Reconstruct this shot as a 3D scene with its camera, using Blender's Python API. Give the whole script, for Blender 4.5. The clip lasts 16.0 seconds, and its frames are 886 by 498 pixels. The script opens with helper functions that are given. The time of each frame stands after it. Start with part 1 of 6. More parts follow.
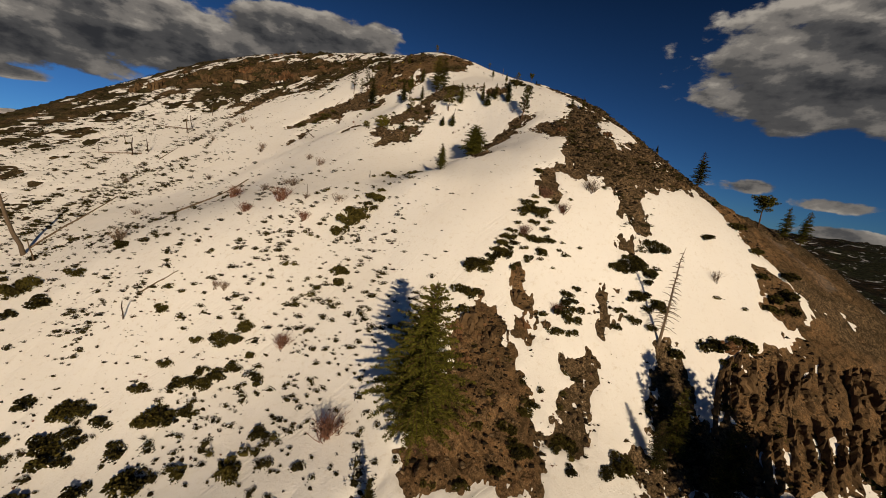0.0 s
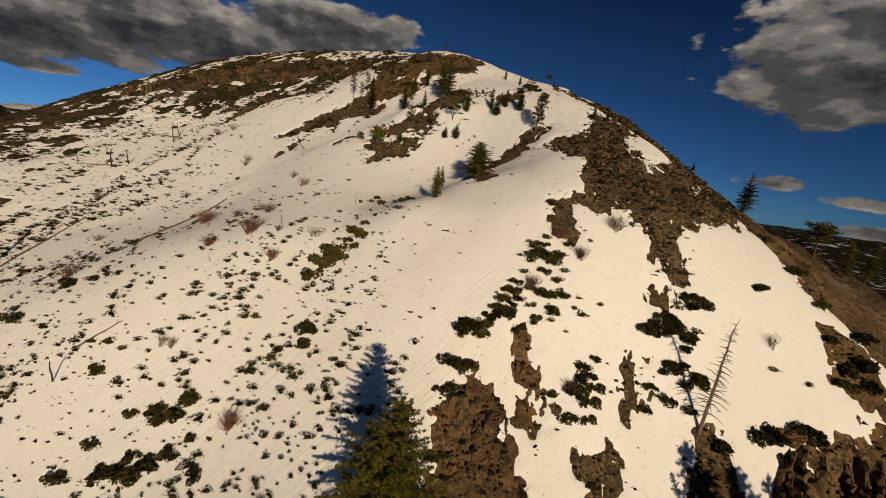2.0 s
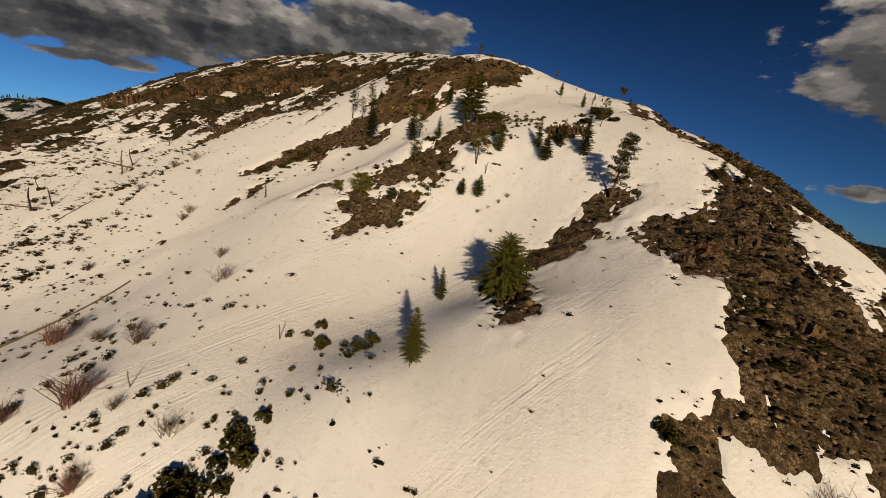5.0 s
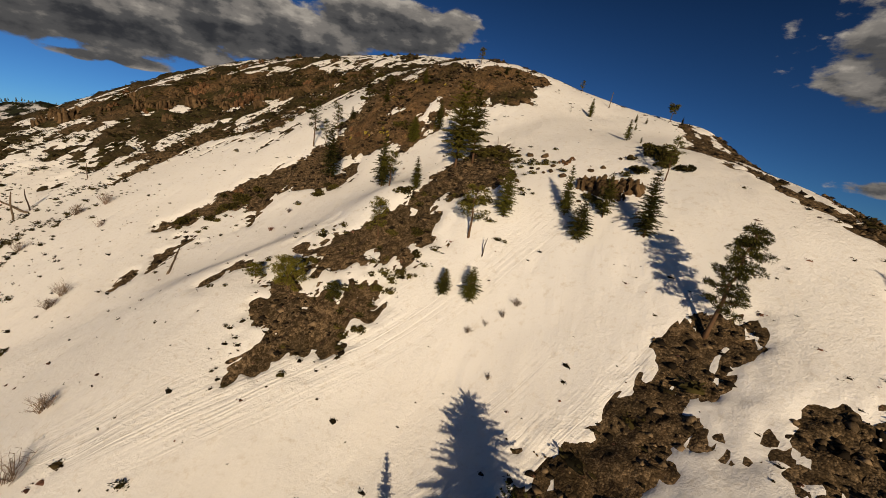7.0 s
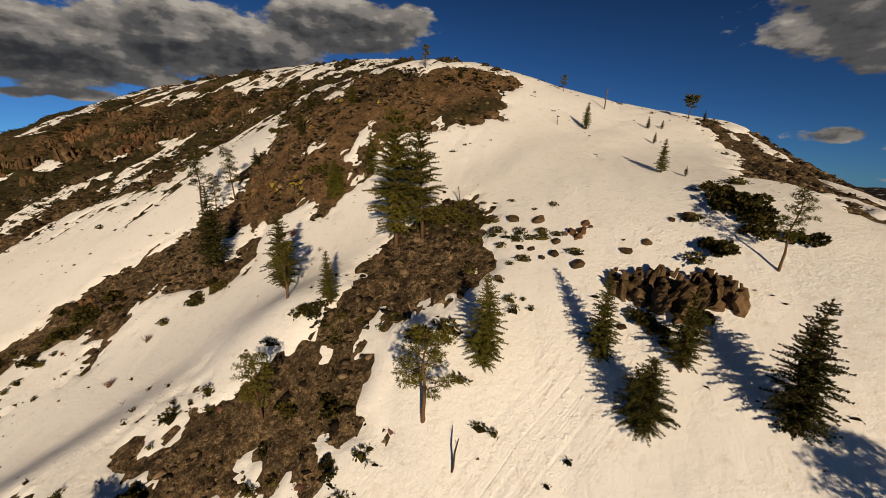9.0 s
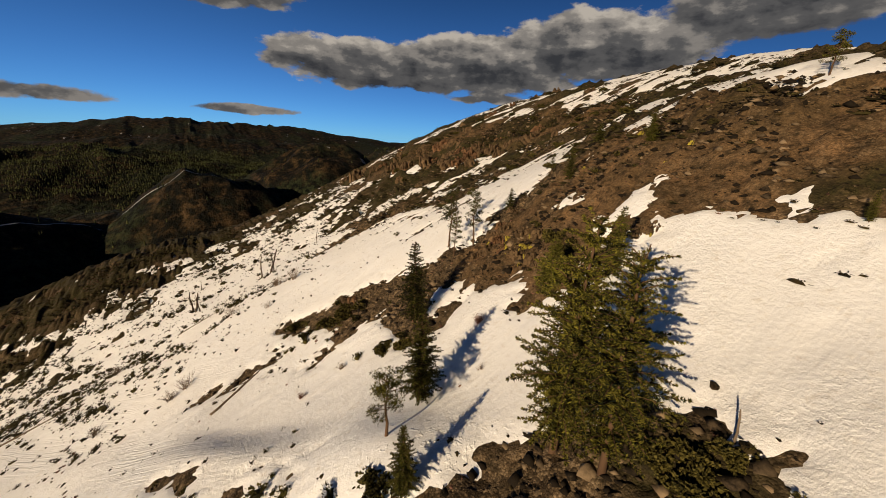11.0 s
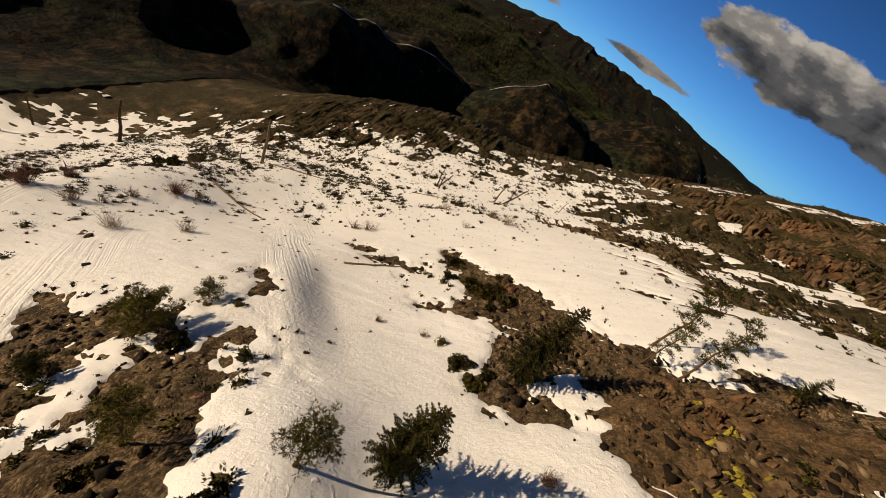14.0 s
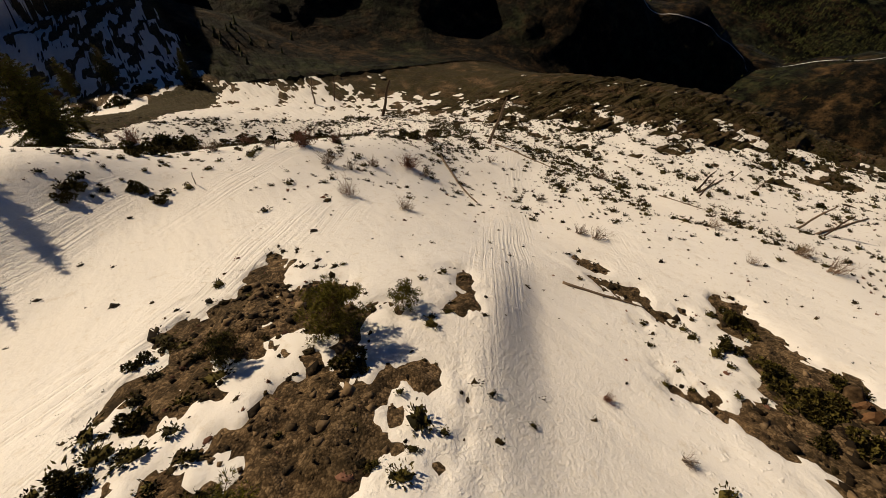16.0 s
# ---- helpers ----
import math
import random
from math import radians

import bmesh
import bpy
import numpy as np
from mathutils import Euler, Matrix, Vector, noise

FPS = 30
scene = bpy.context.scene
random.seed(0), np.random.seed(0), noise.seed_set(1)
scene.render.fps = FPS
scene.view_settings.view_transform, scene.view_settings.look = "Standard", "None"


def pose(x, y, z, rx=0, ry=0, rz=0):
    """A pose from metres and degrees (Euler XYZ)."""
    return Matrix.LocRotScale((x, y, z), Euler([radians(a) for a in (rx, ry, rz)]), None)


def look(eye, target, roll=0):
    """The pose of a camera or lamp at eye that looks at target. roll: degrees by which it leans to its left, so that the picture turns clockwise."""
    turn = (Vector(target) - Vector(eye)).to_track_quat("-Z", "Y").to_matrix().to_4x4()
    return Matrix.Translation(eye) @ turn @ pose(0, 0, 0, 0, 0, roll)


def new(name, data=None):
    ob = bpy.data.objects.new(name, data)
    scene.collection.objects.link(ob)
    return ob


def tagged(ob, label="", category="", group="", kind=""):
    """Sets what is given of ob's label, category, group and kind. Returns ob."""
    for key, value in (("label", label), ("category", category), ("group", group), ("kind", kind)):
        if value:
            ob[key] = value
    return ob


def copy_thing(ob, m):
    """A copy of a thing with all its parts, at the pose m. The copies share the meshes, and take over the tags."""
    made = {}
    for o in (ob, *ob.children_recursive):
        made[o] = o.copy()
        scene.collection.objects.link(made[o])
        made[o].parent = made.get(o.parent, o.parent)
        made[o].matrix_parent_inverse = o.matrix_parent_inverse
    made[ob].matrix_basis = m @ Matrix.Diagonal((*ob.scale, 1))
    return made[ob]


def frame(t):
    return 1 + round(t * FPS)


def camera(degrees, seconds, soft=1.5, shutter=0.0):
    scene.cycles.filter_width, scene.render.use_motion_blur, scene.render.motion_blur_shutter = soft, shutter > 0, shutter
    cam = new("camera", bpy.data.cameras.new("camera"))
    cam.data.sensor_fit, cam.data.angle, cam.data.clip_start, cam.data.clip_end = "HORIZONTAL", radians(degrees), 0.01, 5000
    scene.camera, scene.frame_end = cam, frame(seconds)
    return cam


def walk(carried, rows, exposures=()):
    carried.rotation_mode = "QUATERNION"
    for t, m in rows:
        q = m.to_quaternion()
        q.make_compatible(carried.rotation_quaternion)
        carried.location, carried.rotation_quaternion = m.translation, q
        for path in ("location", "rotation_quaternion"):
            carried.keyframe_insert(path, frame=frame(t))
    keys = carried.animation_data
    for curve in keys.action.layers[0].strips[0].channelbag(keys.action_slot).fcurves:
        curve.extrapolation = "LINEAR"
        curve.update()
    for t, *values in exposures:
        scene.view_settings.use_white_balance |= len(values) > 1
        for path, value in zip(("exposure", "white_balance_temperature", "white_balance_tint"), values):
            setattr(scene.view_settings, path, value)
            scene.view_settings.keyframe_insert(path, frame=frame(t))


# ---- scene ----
cam = camera(100.25, 16.0, soft=0.5)
PATH = [
    (0.0, 1.08, 0.85, 60.55, 77.36, -6.69, 0.70),
    (0.5, 2.33, 5.47, 62.93, 77.04, -6.81, 1.31),
    (1.0, 3.27, 10.12, 65.25, 76.72, -6.98, 1.80),
    (1.5, 4.09, 14.78, 67.35, 76.40, -7.15, 2.22),
    (2.0, 5.03, 19.26, 69.25, 76.12, -7.04, 3.27),
    (2.5, 6.23, 26.65, 72.11, 75.57, -7.28, 5.23),
    (3.0, 7.19, 36.22, 75.44, 75.05, -7.44, 7.26),
    (3.5, 7.65, 45.59, 78.20, 74.65, -7.50, 8.41),
    (6.0, 5.05, 89.56, 90.53, 75.06, -8.67, 10.53),
    (6.5, 4.50, 99.04, 93.45, 74.81, -8.58, 10.77),
    (7.0, 3.96, 107.32, 96.37, 74.39, -8.12, 11.37),
    (7.5, 2.93, 115.66, 98.86, 74.08, -7.68, 11.59),
    (8.0, 2.04, 123.87, 101.01, 74.34, -4.95, 8.92),
    (8.5, 1.76, 131.37, 103.52, 74.17, -2.10, 6.43),
    (9.0, 2.62, 139.09, 105.14, 74.03, -1.51, 6.72),
    (9.5, 3.53, 146.84, 106.46, 73.64, 0.96, 12.64),
    (9.7, 3.87, 149.75, 107.05, 73.65, 2.35, 18.11),
    (11.8, 1.39, 171.14, 114.64, 66.91, -11.87, 76.06),
    (12.0, 0.07, 172.02, 114.55, 65.59, -14.10, 79.22),
    (12.5, -2.58, 174.05, 114.66, 61.74, -19.01, 87.12),
    (13.0, -4.94, 175.45, 114.92, 57.06, -23.59, 95.79),
    (13.5, -7.56, 175.99, 114.57, 53.18, -26.25, 104.15),
    (14.0, -10.15, 176.09, 113.72, 48.94, -28.17, 113.17),
    (14.5, -12.75, 175.59, 112.25, 43.95, -28.78, 122.79),
    (15.0, -15.59, 174.30, 110.11, 39.01, -26.52, 132.63),
    (15.5, -18.20, 171.46, 107.15, 35.94, -20.68, 140.01),
    (16.0, -20.68, 167.72, 103.87, 35.27, -13.90, 144.40),
]
EXPOSURES = [(0.0, -0.28), (3.5, -0.44), (6.0, -0.07), (7.0, -0.10), (9.5, -0.02), (12.0, 0.18), (14.0, 0.12), (16.0, -0.05)]
walk(cam, [(t, pose(x, y, z, rx, ry, rz)) for t, x, y, z, rx, ry, rz in PATH], EXPOSURES)

# ---- light ----
SUN_AZIMUTH, SUN_HEIGHT = 163.0, 17.0
sun_data = bpy.data.lights.new("sun", "SUN")
sun_data.energy, sun_data.angle, sun_data.color = 4.5, radians(0.6), (1.0, 0.785, 0.53)
to_sun = Vector((math.sin(radians(SUN_AZIMUTH)) * math.cos(radians(SUN_HEIGHT)), math.cos(radians(SUN_AZIMUTH)) * math.cos(radians(SUN_HEIGHT)), math.sin(radians(SUN_HEIGHT))))
sun = new("sun", sun_data)
sun.matrix_basis = look(to_sun * 900, (0, 0, 0))


class Nodes:
    """Short hand for writing node trees."""

    def __init__(self, tree):
        self.tree = tree
        tree.nodes.clear()

    def node(self, kind, inputs=None, operation="", feature="", attribute=""):
        n = self.tree.nodes.new(kind)
        if operation:
            n.operation = operation
        if feature:
            n.feature = feature
        if attribute:
            n.attribute_name = attribute
        for name, v in (inputs or {}).items():
            if isinstance(v, bpy.types.NodeSocket):
                self.tree.links.new(v, n.inputs[name])
            else:
                n.inputs[name].default_value = v
        return n

    def math(self, op, a, b=None, clamp=False):
        n = self.tree.nodes.new("ShaderNodeMath")
        n.operation, n.use_clamp = op, clamp
        for i, v in enumerate((a, b)):
            if v is None:
                continue
            if isinstance(v, bpy.types.NodeSocket):
                self.tree.links.new(v, n.inputs[i])
            else:
                n.inputs[i].default_value = v
        return n.outputs[0]

    def noise(self, vector, scale, detail=4.0, rough=0.55, distortion=0.0):
        n = self.node("ShaderNodeTexNoise", inputs={"Scale": scale, "Detail": detail, "Roughness": rough, "Distortion": distortion})
        self.tree.links.new(vector, n.inputs["Vector"])
        return n.outputs["Fac"]

    def ramp(self, fac, stops, smooth=False):
        n = self.tree.nodes.new("ShaderNodeValToRGB")
        n.color_ramp.interpolation = "EASE" if smooth else "LINEAR"
        while len(n.color_ramp.elements) < len(stops):
            n.color_ramp.elements.new(0.5)
        for e, (p, c) in zip(n.color_ramp.elements, stops):
            e.position = p
            e.color = (c, c, c, 1) if isinstance(c, (int, float)) else (*c, 1)
        self.tree.links.new(fac, n.inputs["Fac"])
        return n.outputs["Color"]

    def mix(self, fac, a, b, blend="MIX"):
        n = self.tree.nodes.new("ShaderNodeMix")
        n.data_type, n.blend_type = "RGBA", blend
        for i, v in ((0, fac), (6, a), (7, b)):
            if isinstance(v, bpy.types.NodeSocket):
                self.tree.links.new(v, n.inputs[i])
            elif i == 0:
                n.inputs[i].default_value = v
            else:
                n.inputs[i].default_value = (*v, 1)
        return n.outputs[2]

    def vector(self, scale, source):
        n = self.node("ShaderNodeMapping", inputs={"Scale": scale})
        self.tree.links.new(source, n.inputs["Vector"])
        return n.outputs["Vector"]


def sky_world():
    """Clear evening sky with grey cloud banks."""
    world = bpy.data.worlds.new("sky")
    world.use_nodes = True
    scene.world = world
    n = Nodes(world.node_tree)
    out = n.node("ShaderNodeOutputWorld")
    sky = n.node("ShaderNodeTexSky")
    sky.sky_type, sky.sun_disc, sky.sun_elevation, sky.sun_rotation = "NISHITA", False, radians(SUN_HEIGHT), radians(SUN_AZIMUTH)
    sky.altitude, sky.air_density, sky.dust_density, sky.ozone_density = 1500.0, 0.8, 0.3, 3.0
    where = n.node("ShaderNodeTexCoord").outputs["Generated"]
    part_xyz = n.node("ShaderNodeSeparateXYZ", inputs={"Vector": where})
    x, y, z = part_xyz.outputs
    # the sky goes on a little below the level of the eye
    lifted = n.node("ShaderNodeCombineXYZ", inputs={"X": x, "Y": y, "Z": n.math("MAXIMUM", n.math("ADD", z, 0.06), 0.02)}).outputs[0]
    n.tree.links.new(n.node("ShaderNodeVectorMath", operation="NORMALIZE", inputs={0: lifted}).outputs[0], sky.inputs["Vector"])
    azimuth = n.math("MULTIPLY", n.math("ARCTAN2", x, y), 57.29578)
    height = n.math("MULTIPLY", n.math("ARCSINE", z), 57.29578)
    spot = n.node("ShaderNodeCombineXYZ", inputs={"X": azimuth, "Y": height, "Z": 0.0}).outputs[0]
    coarse = n.noise(n.vector((0.06, 0.14, 1), spot), 1.0, 3.0, 0.5)
    fine = n.noise(n.vector((0.21, 0.40, 1), spot), 1.0, 8.0, 0.56)
    billow = n.math("ADD", n.math("MULTIPLY", coarse, 0.45), n.math("MULTIPLY", fine, 0.65))
    aside = n.node("ShaderNodeVectorMath", operation="ADD", inputs={1: (0.9, 1.1, 0.0)})
    n.tree.links.new(spot, aside.inputs[0])
    sunward = n.math("ADD", n.math("MULTIPLY", n.noise(n.vector((0.06, 0.14, 1), aside.outputs[0]), 1.0, 3.0, 0.5), 0.45), n.math("MULTIPLY", n.noise(n.vector((0.21, 0.40, 1), aside.outputs[0]), 1.0, 5.0, 0.56), 0.65))
    # cloud banks: azimuth, height, half width, half height, all in degrees
    banks = [(-67, 7.6, 15, 3.4), (-51, 8.1, 16, 4.1), (-36, 10.7, 14, 4.4), (-21, 14.0, 13, 3.3), (-12, 15.3, 6.5, 2.7), (49, 15.5, 20, 8.2),
             (-49, 4.0, 6, 1.0), (38, 1.9, 5, 1.2), (46, 0.7, 5.5, 1.1), (47, -2.2, 6, 1.1), (-115, -2.0, 11, 1.3), (-103, 0.6, 9, 1.2), (-85, 0.4, 9, 0.9), (-54, 3.7, 4, 0.8),
             (-88, 14, 13, 2.4), (-125, 12, 20, 4), (110, 12, 30, 5), (-170, 10, 30, 4)]
    cover, lift, weight = None, 0.0, 0.12
    for a, h, w, t in banks:
        across = n.math("DIVIDE", n.math("SUBTRACT", azimuth, float(a)), float(w))
        up = n.math("DIVIDE", n.math("SUBTRACT", height, float(h)), float(t))
        far = n.math("ADD", n.math("POWER", n.math("ABSOLUTE", across), 2.0), n.math("POWER", n.math("ABSOLUTE", up), 2.0))
        bank = n.math("SUBTRACT", 1.0 if w > 12 else 0.55, far)
        cover = bank if cover is None else n.math("SMOOTH_MAX", cover, bank)
        if w > 12:
            strong = n.math("MAXIMUM", n.math("ADD", bank, 0.3), 0.0)
            lift, weight = n.math("ADD", n.math("MULTIPLY", strong, up), lift), n.math("ADD", strong, weight)
    cover = n.math("MAXIMUM", cover, -1.2)
    mass = n.math("ADD", n.math("MULTIPLY", cover, 1.0), n.math("MULTIPLY", n.math("SUBTRACT", billow, 0.545), 3.0))
    mask = n.ramp(mass, [(-0.05, 0.0), (0.28, 1.0)], True)
    shade = n.math("ADD", n.math("MULTIPLY", n.math("SUBTRACT", billow, sunward), 1.5), n.math("ADD", 0.42, n.math("MULTIPLY", n.ramp(mass, [(0.1, 1.0), (0.9, 0.0)], True), 0.16)))
    shade = n.math("ADD", shade, n.math("MULTIPLY", n.math("DIVIDE", lift, weight), 0.22))
    tone = n.ramp(shade, [(0.20, (0.075, 0.078, 0.088)), (0.42, (0.19, 0.185, 0.185)), (0.58, (0.46, 0.42, 0.38)), (0.78, (0.95, 0.85, 0.73))], True)
    blue = n.mix(1.0, sky.outputs[0], (0.42, 0.84, 1.30), "MULTIPLY")
    # deeper blue overhead and in the east
    depth = n.math("MULTIPLY", n.math("MAXIMUM", n.math("SUBTRACT", 1.38, n.math("MULTIPLY", height, 0.037)), 0.4), n.math("SUBTRACT", 1.0, n.math("MULTIPLY", x, 0.42)))
    # paler towards the west
    pale = n.math("DIVIDE", n.math("ADD", azimuth, 98.0), 30.0)
    depth = n.math("MULTIPLY", depth, n.math("ADD", 1.06, n.math("MULTIPLY", n.math("POWER", 2.718, n.math("MULTIPLY", n.math("MULTIPLY", pale, pale), -1.0)), 0.55)))
    blue = n.mix(1.0, blue, n.node("ShaderNodeCombineXYZ", inputs={"X": depth, "Y": depth, "Z": depth}).outputs[0], "MULTIPLY")
    air = n.node("ShaderNodeBackground", inputs={"Color": blue, "Strength": 0.031})
    cloud = n.node("ShaderNodeBackground", inputs={"Color": tone, "Strength": 0.44})
    both = n.node("ShaderNodeMixShader", inputs={0: mask})
    world.node_tree.links.new(air.outputs[0], both.inputs[1])
    world.node_tree.links.new(cloud.outputs[0], both.inputs[2])
    world.node_tree.links.new(both.outputs[0], out.inputs[0])


sky_world()


# ---- materials ----
def material(name):
    m = bpy.data.materials.new(name)
    m.use_nodes = True
    return m, Nodes(m.node_tree)


def finish(m, n, color, rough, height=None, strength=0.3, distance=0.1, **more):
    shader = n.node("ShaderNodeBsdfPrincipled", inputs={"Specular IOR Level": 0.12})
    for key, value in (("Base Color", color), ("Roughness", rough), *more.items()):
        if isinstance(value, bpy.types.NodeSocket):
            n.tree.links.new(value, shader.inputs[key])
        else:
            shader.inputs[key].default_value = (*value, 1) if isinstance(value, tuple) else value
    if height is not None:
        bump = n.node("ShaderNodeBump", inputs={"Height": height, "Strength": strength, "Distance": distance})
        n.tree.links.new(bump.outputs[0], shader.inputs["Normal"])
    n.tree.links.new(shader.outputs[0], n.node("ShaderNodeOutputMaterial").inputs[0])
    return m


def snow_material():
    m, n = material("old snow")
    at = n.node("ShaderNodeNewGeometry").outputs["Position"]
    grain = n.noise(at, 2.2, 6.0, 0.6)
    drift = n.noise(n.vector((0.35, 0.10, 0.1), at), 1.0, 4.0, 0.5)
    # old ski tracks run down the fall line
    turn = n.node("ShaderNodeMapping", inputs={"Rotation": (0, 0, radians(51))})
    n.tree.links.new(at, turn.inputs["Vector"])
    bend = n.noise(n.vector((0.05, 0.05, 0.05), at), 1.0, 2.0, 0.5)
    sway = n.node("ShaderNodeCombineXYZ", inputs={"X": n.math("MULTIPLY", bend, 3.0), "Y": 0.0, "Z": 0.0}).outputs[0]
    moved = n.node("ShaderNodeVectorMath", operation="ADD")
    n.tree.links.new(turn.outputs[0], moved.inputs[0])
    n.tree.links.new(sway, moved.inputs[1])
    furrow = n.noise(n.vector((1.1, 0.020, 0.0), moved.outputs[0]), 1.0, 2.0, 0.55)
    groove = n.ramp(furrow, [(0.36, 0.0), (0.47, 1.0), (0.53, 0.35), (0.60, 0.0)])
    lane = n.ramp(n.noise(n.vector((0.085, 0.012, 0.0), moved.outputs[0]), 1.0, 2.0, 0.5), [(0.48, 0.0), (0.60, 1.0)])
    broken = n.ramp(n.noise(at, 0.4, 4.0, 0.65), [(0.34, 0.15), (0.56, 1.0)])
    south = n.node("ShaderNodeMapRange", inputs={"Value": n.node("ShaderNodeSeparateXYZ", inputs={"Vector": at}).outputs["Y"], "From Min": 150.0, "From Max": 172.0, "To Min": 1.0, "To Max": 0.12}).outputs[0]
    east = n.node("ShaderNodeMapRange", inputs={"Value": n.node("ShaderNodeSeparateXYZ", inputs={"Vector": at}).outputs["X"], "From Min": 12.0, "From Max": 26.0, "To Min": 1.0, "To Max": 0.25}).outputs[0]
    ruts = n.math("MULTIPLY", n.math("MULTIPLY", groove, n.math("MULTIPLY", south, east)), n.math("MULTIPLY", lane, broken))
    packed = n.ramp(n.noise(at, 0.05, 4.0, 0.6), [(0.38, 0.35), (0.60, 1.15)])
    crust = n.math("MULTIPLY", n.noise(n.vector((1.0, 1.0, 0.6), at), 5.0, 6.0, 0.72), packed)
    prints = n.math("MULTIPLY", n.ramp(n.noise(at, 1.5, 3.0, 0.6), [(0.56, 0.0), (0.70, 1.0)]), n.math("MULTIPLY", lane, 0.20))
    height = n.math("SUBTRACT", n.math("ADD", n.math("ADD", n.math("MULTIPLY", n.math("MULTIPLY", grain, packed), 0.42), n.math("MULTIPLY", crust, 0.25)), n.math("ADD", n.math("MULTIPLY", drift, 1.0), prints)), n.math("MULTIPLY", ruts, 0.28))
    dirt = n.ramp(n.noise(at, 0.9, 8.0, 0.75), [(0.30, (0.74, 0.70, 0.64)), (0.46, (0.88, 0.87, 0.85))])
    tint = n.mix(n.ramp(n.noise(at, 0.045, 4.0, 0.5), [(0.45, 0.0), (0.7, 0.5)]), dirt, (0.82, 0.79, 0.75))
    return finish(m, n, tint, 0.6, height, 0.55, 0.5)


def ground_material():
    m, n = material("bare earth and scree")
    at = n.node("ShaderNodeNewGeometry").outputs["Position"]
    kind = n.node("ShaderNodeAttribute", attribute="kind").outputs["Color"]
    parts = n.node("ShaderNodeSeparateColor", inputs={0: kind})
    big = n.noise(at, 0.06, 5.0, 0.6)
    mid = n.noise(at, 0.5, 7.0, 0.65)
    small = n.noise(at, 3.5, 7.0, 0.7)
    stones = n.node("ShaderNodeTexVoronoi", feature="F1", inputs={"Scale": 2.6})
    n.tree.links.new(at, stones.inputs["Vector"])
    chips = n.node("ShaderNodeSeparateColor", inputs={0: stones.outputs["Color"]}).outputs[0]
    gravel = n.node("ShaderNodeTexVoronoi", feature="F1", inputs={"Scale": 6.5})
    n.tree.links.new(at, gravel.inputs["Vector"])
    specks = n.node("ShaderNodeSeparateColor", inputs={0: gravel.outputs["Color"]}).outputs[1]
    earth = n.ramp(mid, [(0.30, (0.020, 0.013, 0.007)), (0.45, (0.078, 0.049, 0.025)), (0.58, (0.18, 0.114, 0.058)), (0.74, (0.34, 0.225, 0.122))])
    scree = n.ramp(n.math("ADD", n.math("MULTIPLY", chips, 0.5), n.math("MULTIPLY", specks, 0.5)), [(0.1, (0.024, 0.017, 0.010)), (0.45, (0.108, 0.073, 0.039)), (0.85, (0.37, 0.262, 0.152))])
    red = n.ramp(small, [(0.3, (0.032, 0.019, 0.011)), (0.50, (0.20, 0.112, 0.050)), (0.72, (0.40, 0.24, 0.118))])
    green = n.ramp(small, [(0.3, (0.012, 0.012, 0.005)), (0.55, (0.042, 0.037, 0.012)), (0.8, (0.11, 0.085, 0.032))])
    color = n.mix(n.math("MULTIPLY", n.ramp(big, [(0.30, 0.45), (0.6, 1.0)]), 0.9), earth, scree)
    # gaps between gravel stones darkened: crevice shade put into the colour
    color = n.mix(n.ramp(gravel.outputs["Distance"], [(0.35, 0.0), (0.75, 0.42)]), color, (0.020, 0.013, 0.007))
    color = n.mix(n.math("MULTIPLY", parts.outputs[0], n.ramp(mid, [(0.35, 0.25), (0.6, 0.75)])), color, red)
    color = n.mix(n.math("MULTIPLY", parts.outputs[1], n.ramp(mid, [(0.35, 0.35), (0.5, 1.0)])), color, green)
    color = n.mix(n.ramp(n.noise(at, 0.85, 4.0, 0.7), [(0.36, 0.80), (0.52, 0.0)]), color, (0.016, 0.012, 0.007))
    # damp and lichen-dark stretches, tens of metres across
    color = n.mix(n.ramp(n.noise(at, 0.10, 5.0, 0.65), [(0.40, 0.0), (0.62, 0.55)]), color, (0.034, 0.025, 0.012))
    # wooded ground; darkest tones lowered to put the far hills' shade in the colour
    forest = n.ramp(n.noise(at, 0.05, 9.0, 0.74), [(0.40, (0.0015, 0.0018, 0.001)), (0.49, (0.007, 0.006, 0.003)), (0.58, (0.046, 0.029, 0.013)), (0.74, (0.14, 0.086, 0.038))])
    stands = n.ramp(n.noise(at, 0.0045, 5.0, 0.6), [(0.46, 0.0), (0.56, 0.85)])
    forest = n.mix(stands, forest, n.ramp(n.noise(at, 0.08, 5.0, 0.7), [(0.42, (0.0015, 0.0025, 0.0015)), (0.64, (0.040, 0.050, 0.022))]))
    drifts = n.ramp(n.math("ADD", n.noise(n.vector((0.012, 0.02, 0.02), at), 1.0, 8.0, 0.7), n.math("MULTIPLY", n.math("SUBTRACT", parts.outputs[0], 0.5), 0.5)), [(0.60, 0.0), (0.64, 1.0)])
    forest = n.mix(n.math("MULTIPLY", drifts, n.ramp(parts.outputs[0], [(0.0, 0.0), (0.1, 1.0)])), forest, (0.62, 0.62, 0.64))
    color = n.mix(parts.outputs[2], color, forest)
    height = n.math("ADD", n.math("ADD", n.math("MULTIPLY", stones.outputs["Distance"], -0.5), n.math("MULTIPLY", gravel.outputs["Distance"], -0.35)), n.math("ADD", n.math("MULTIPLY", mid, 0.7), n.math("MULTIPLY", small, 0.6)))
    height = n.math("ADD", height, n.math("MULTIPLY", parts.outputs[2], n.math("MULTIPLY", n.noise(at, 0.03, 9.0, 0.65), 100.0)))
    return finish(m, n, color, 0.95, height, 0.55, 0.3)


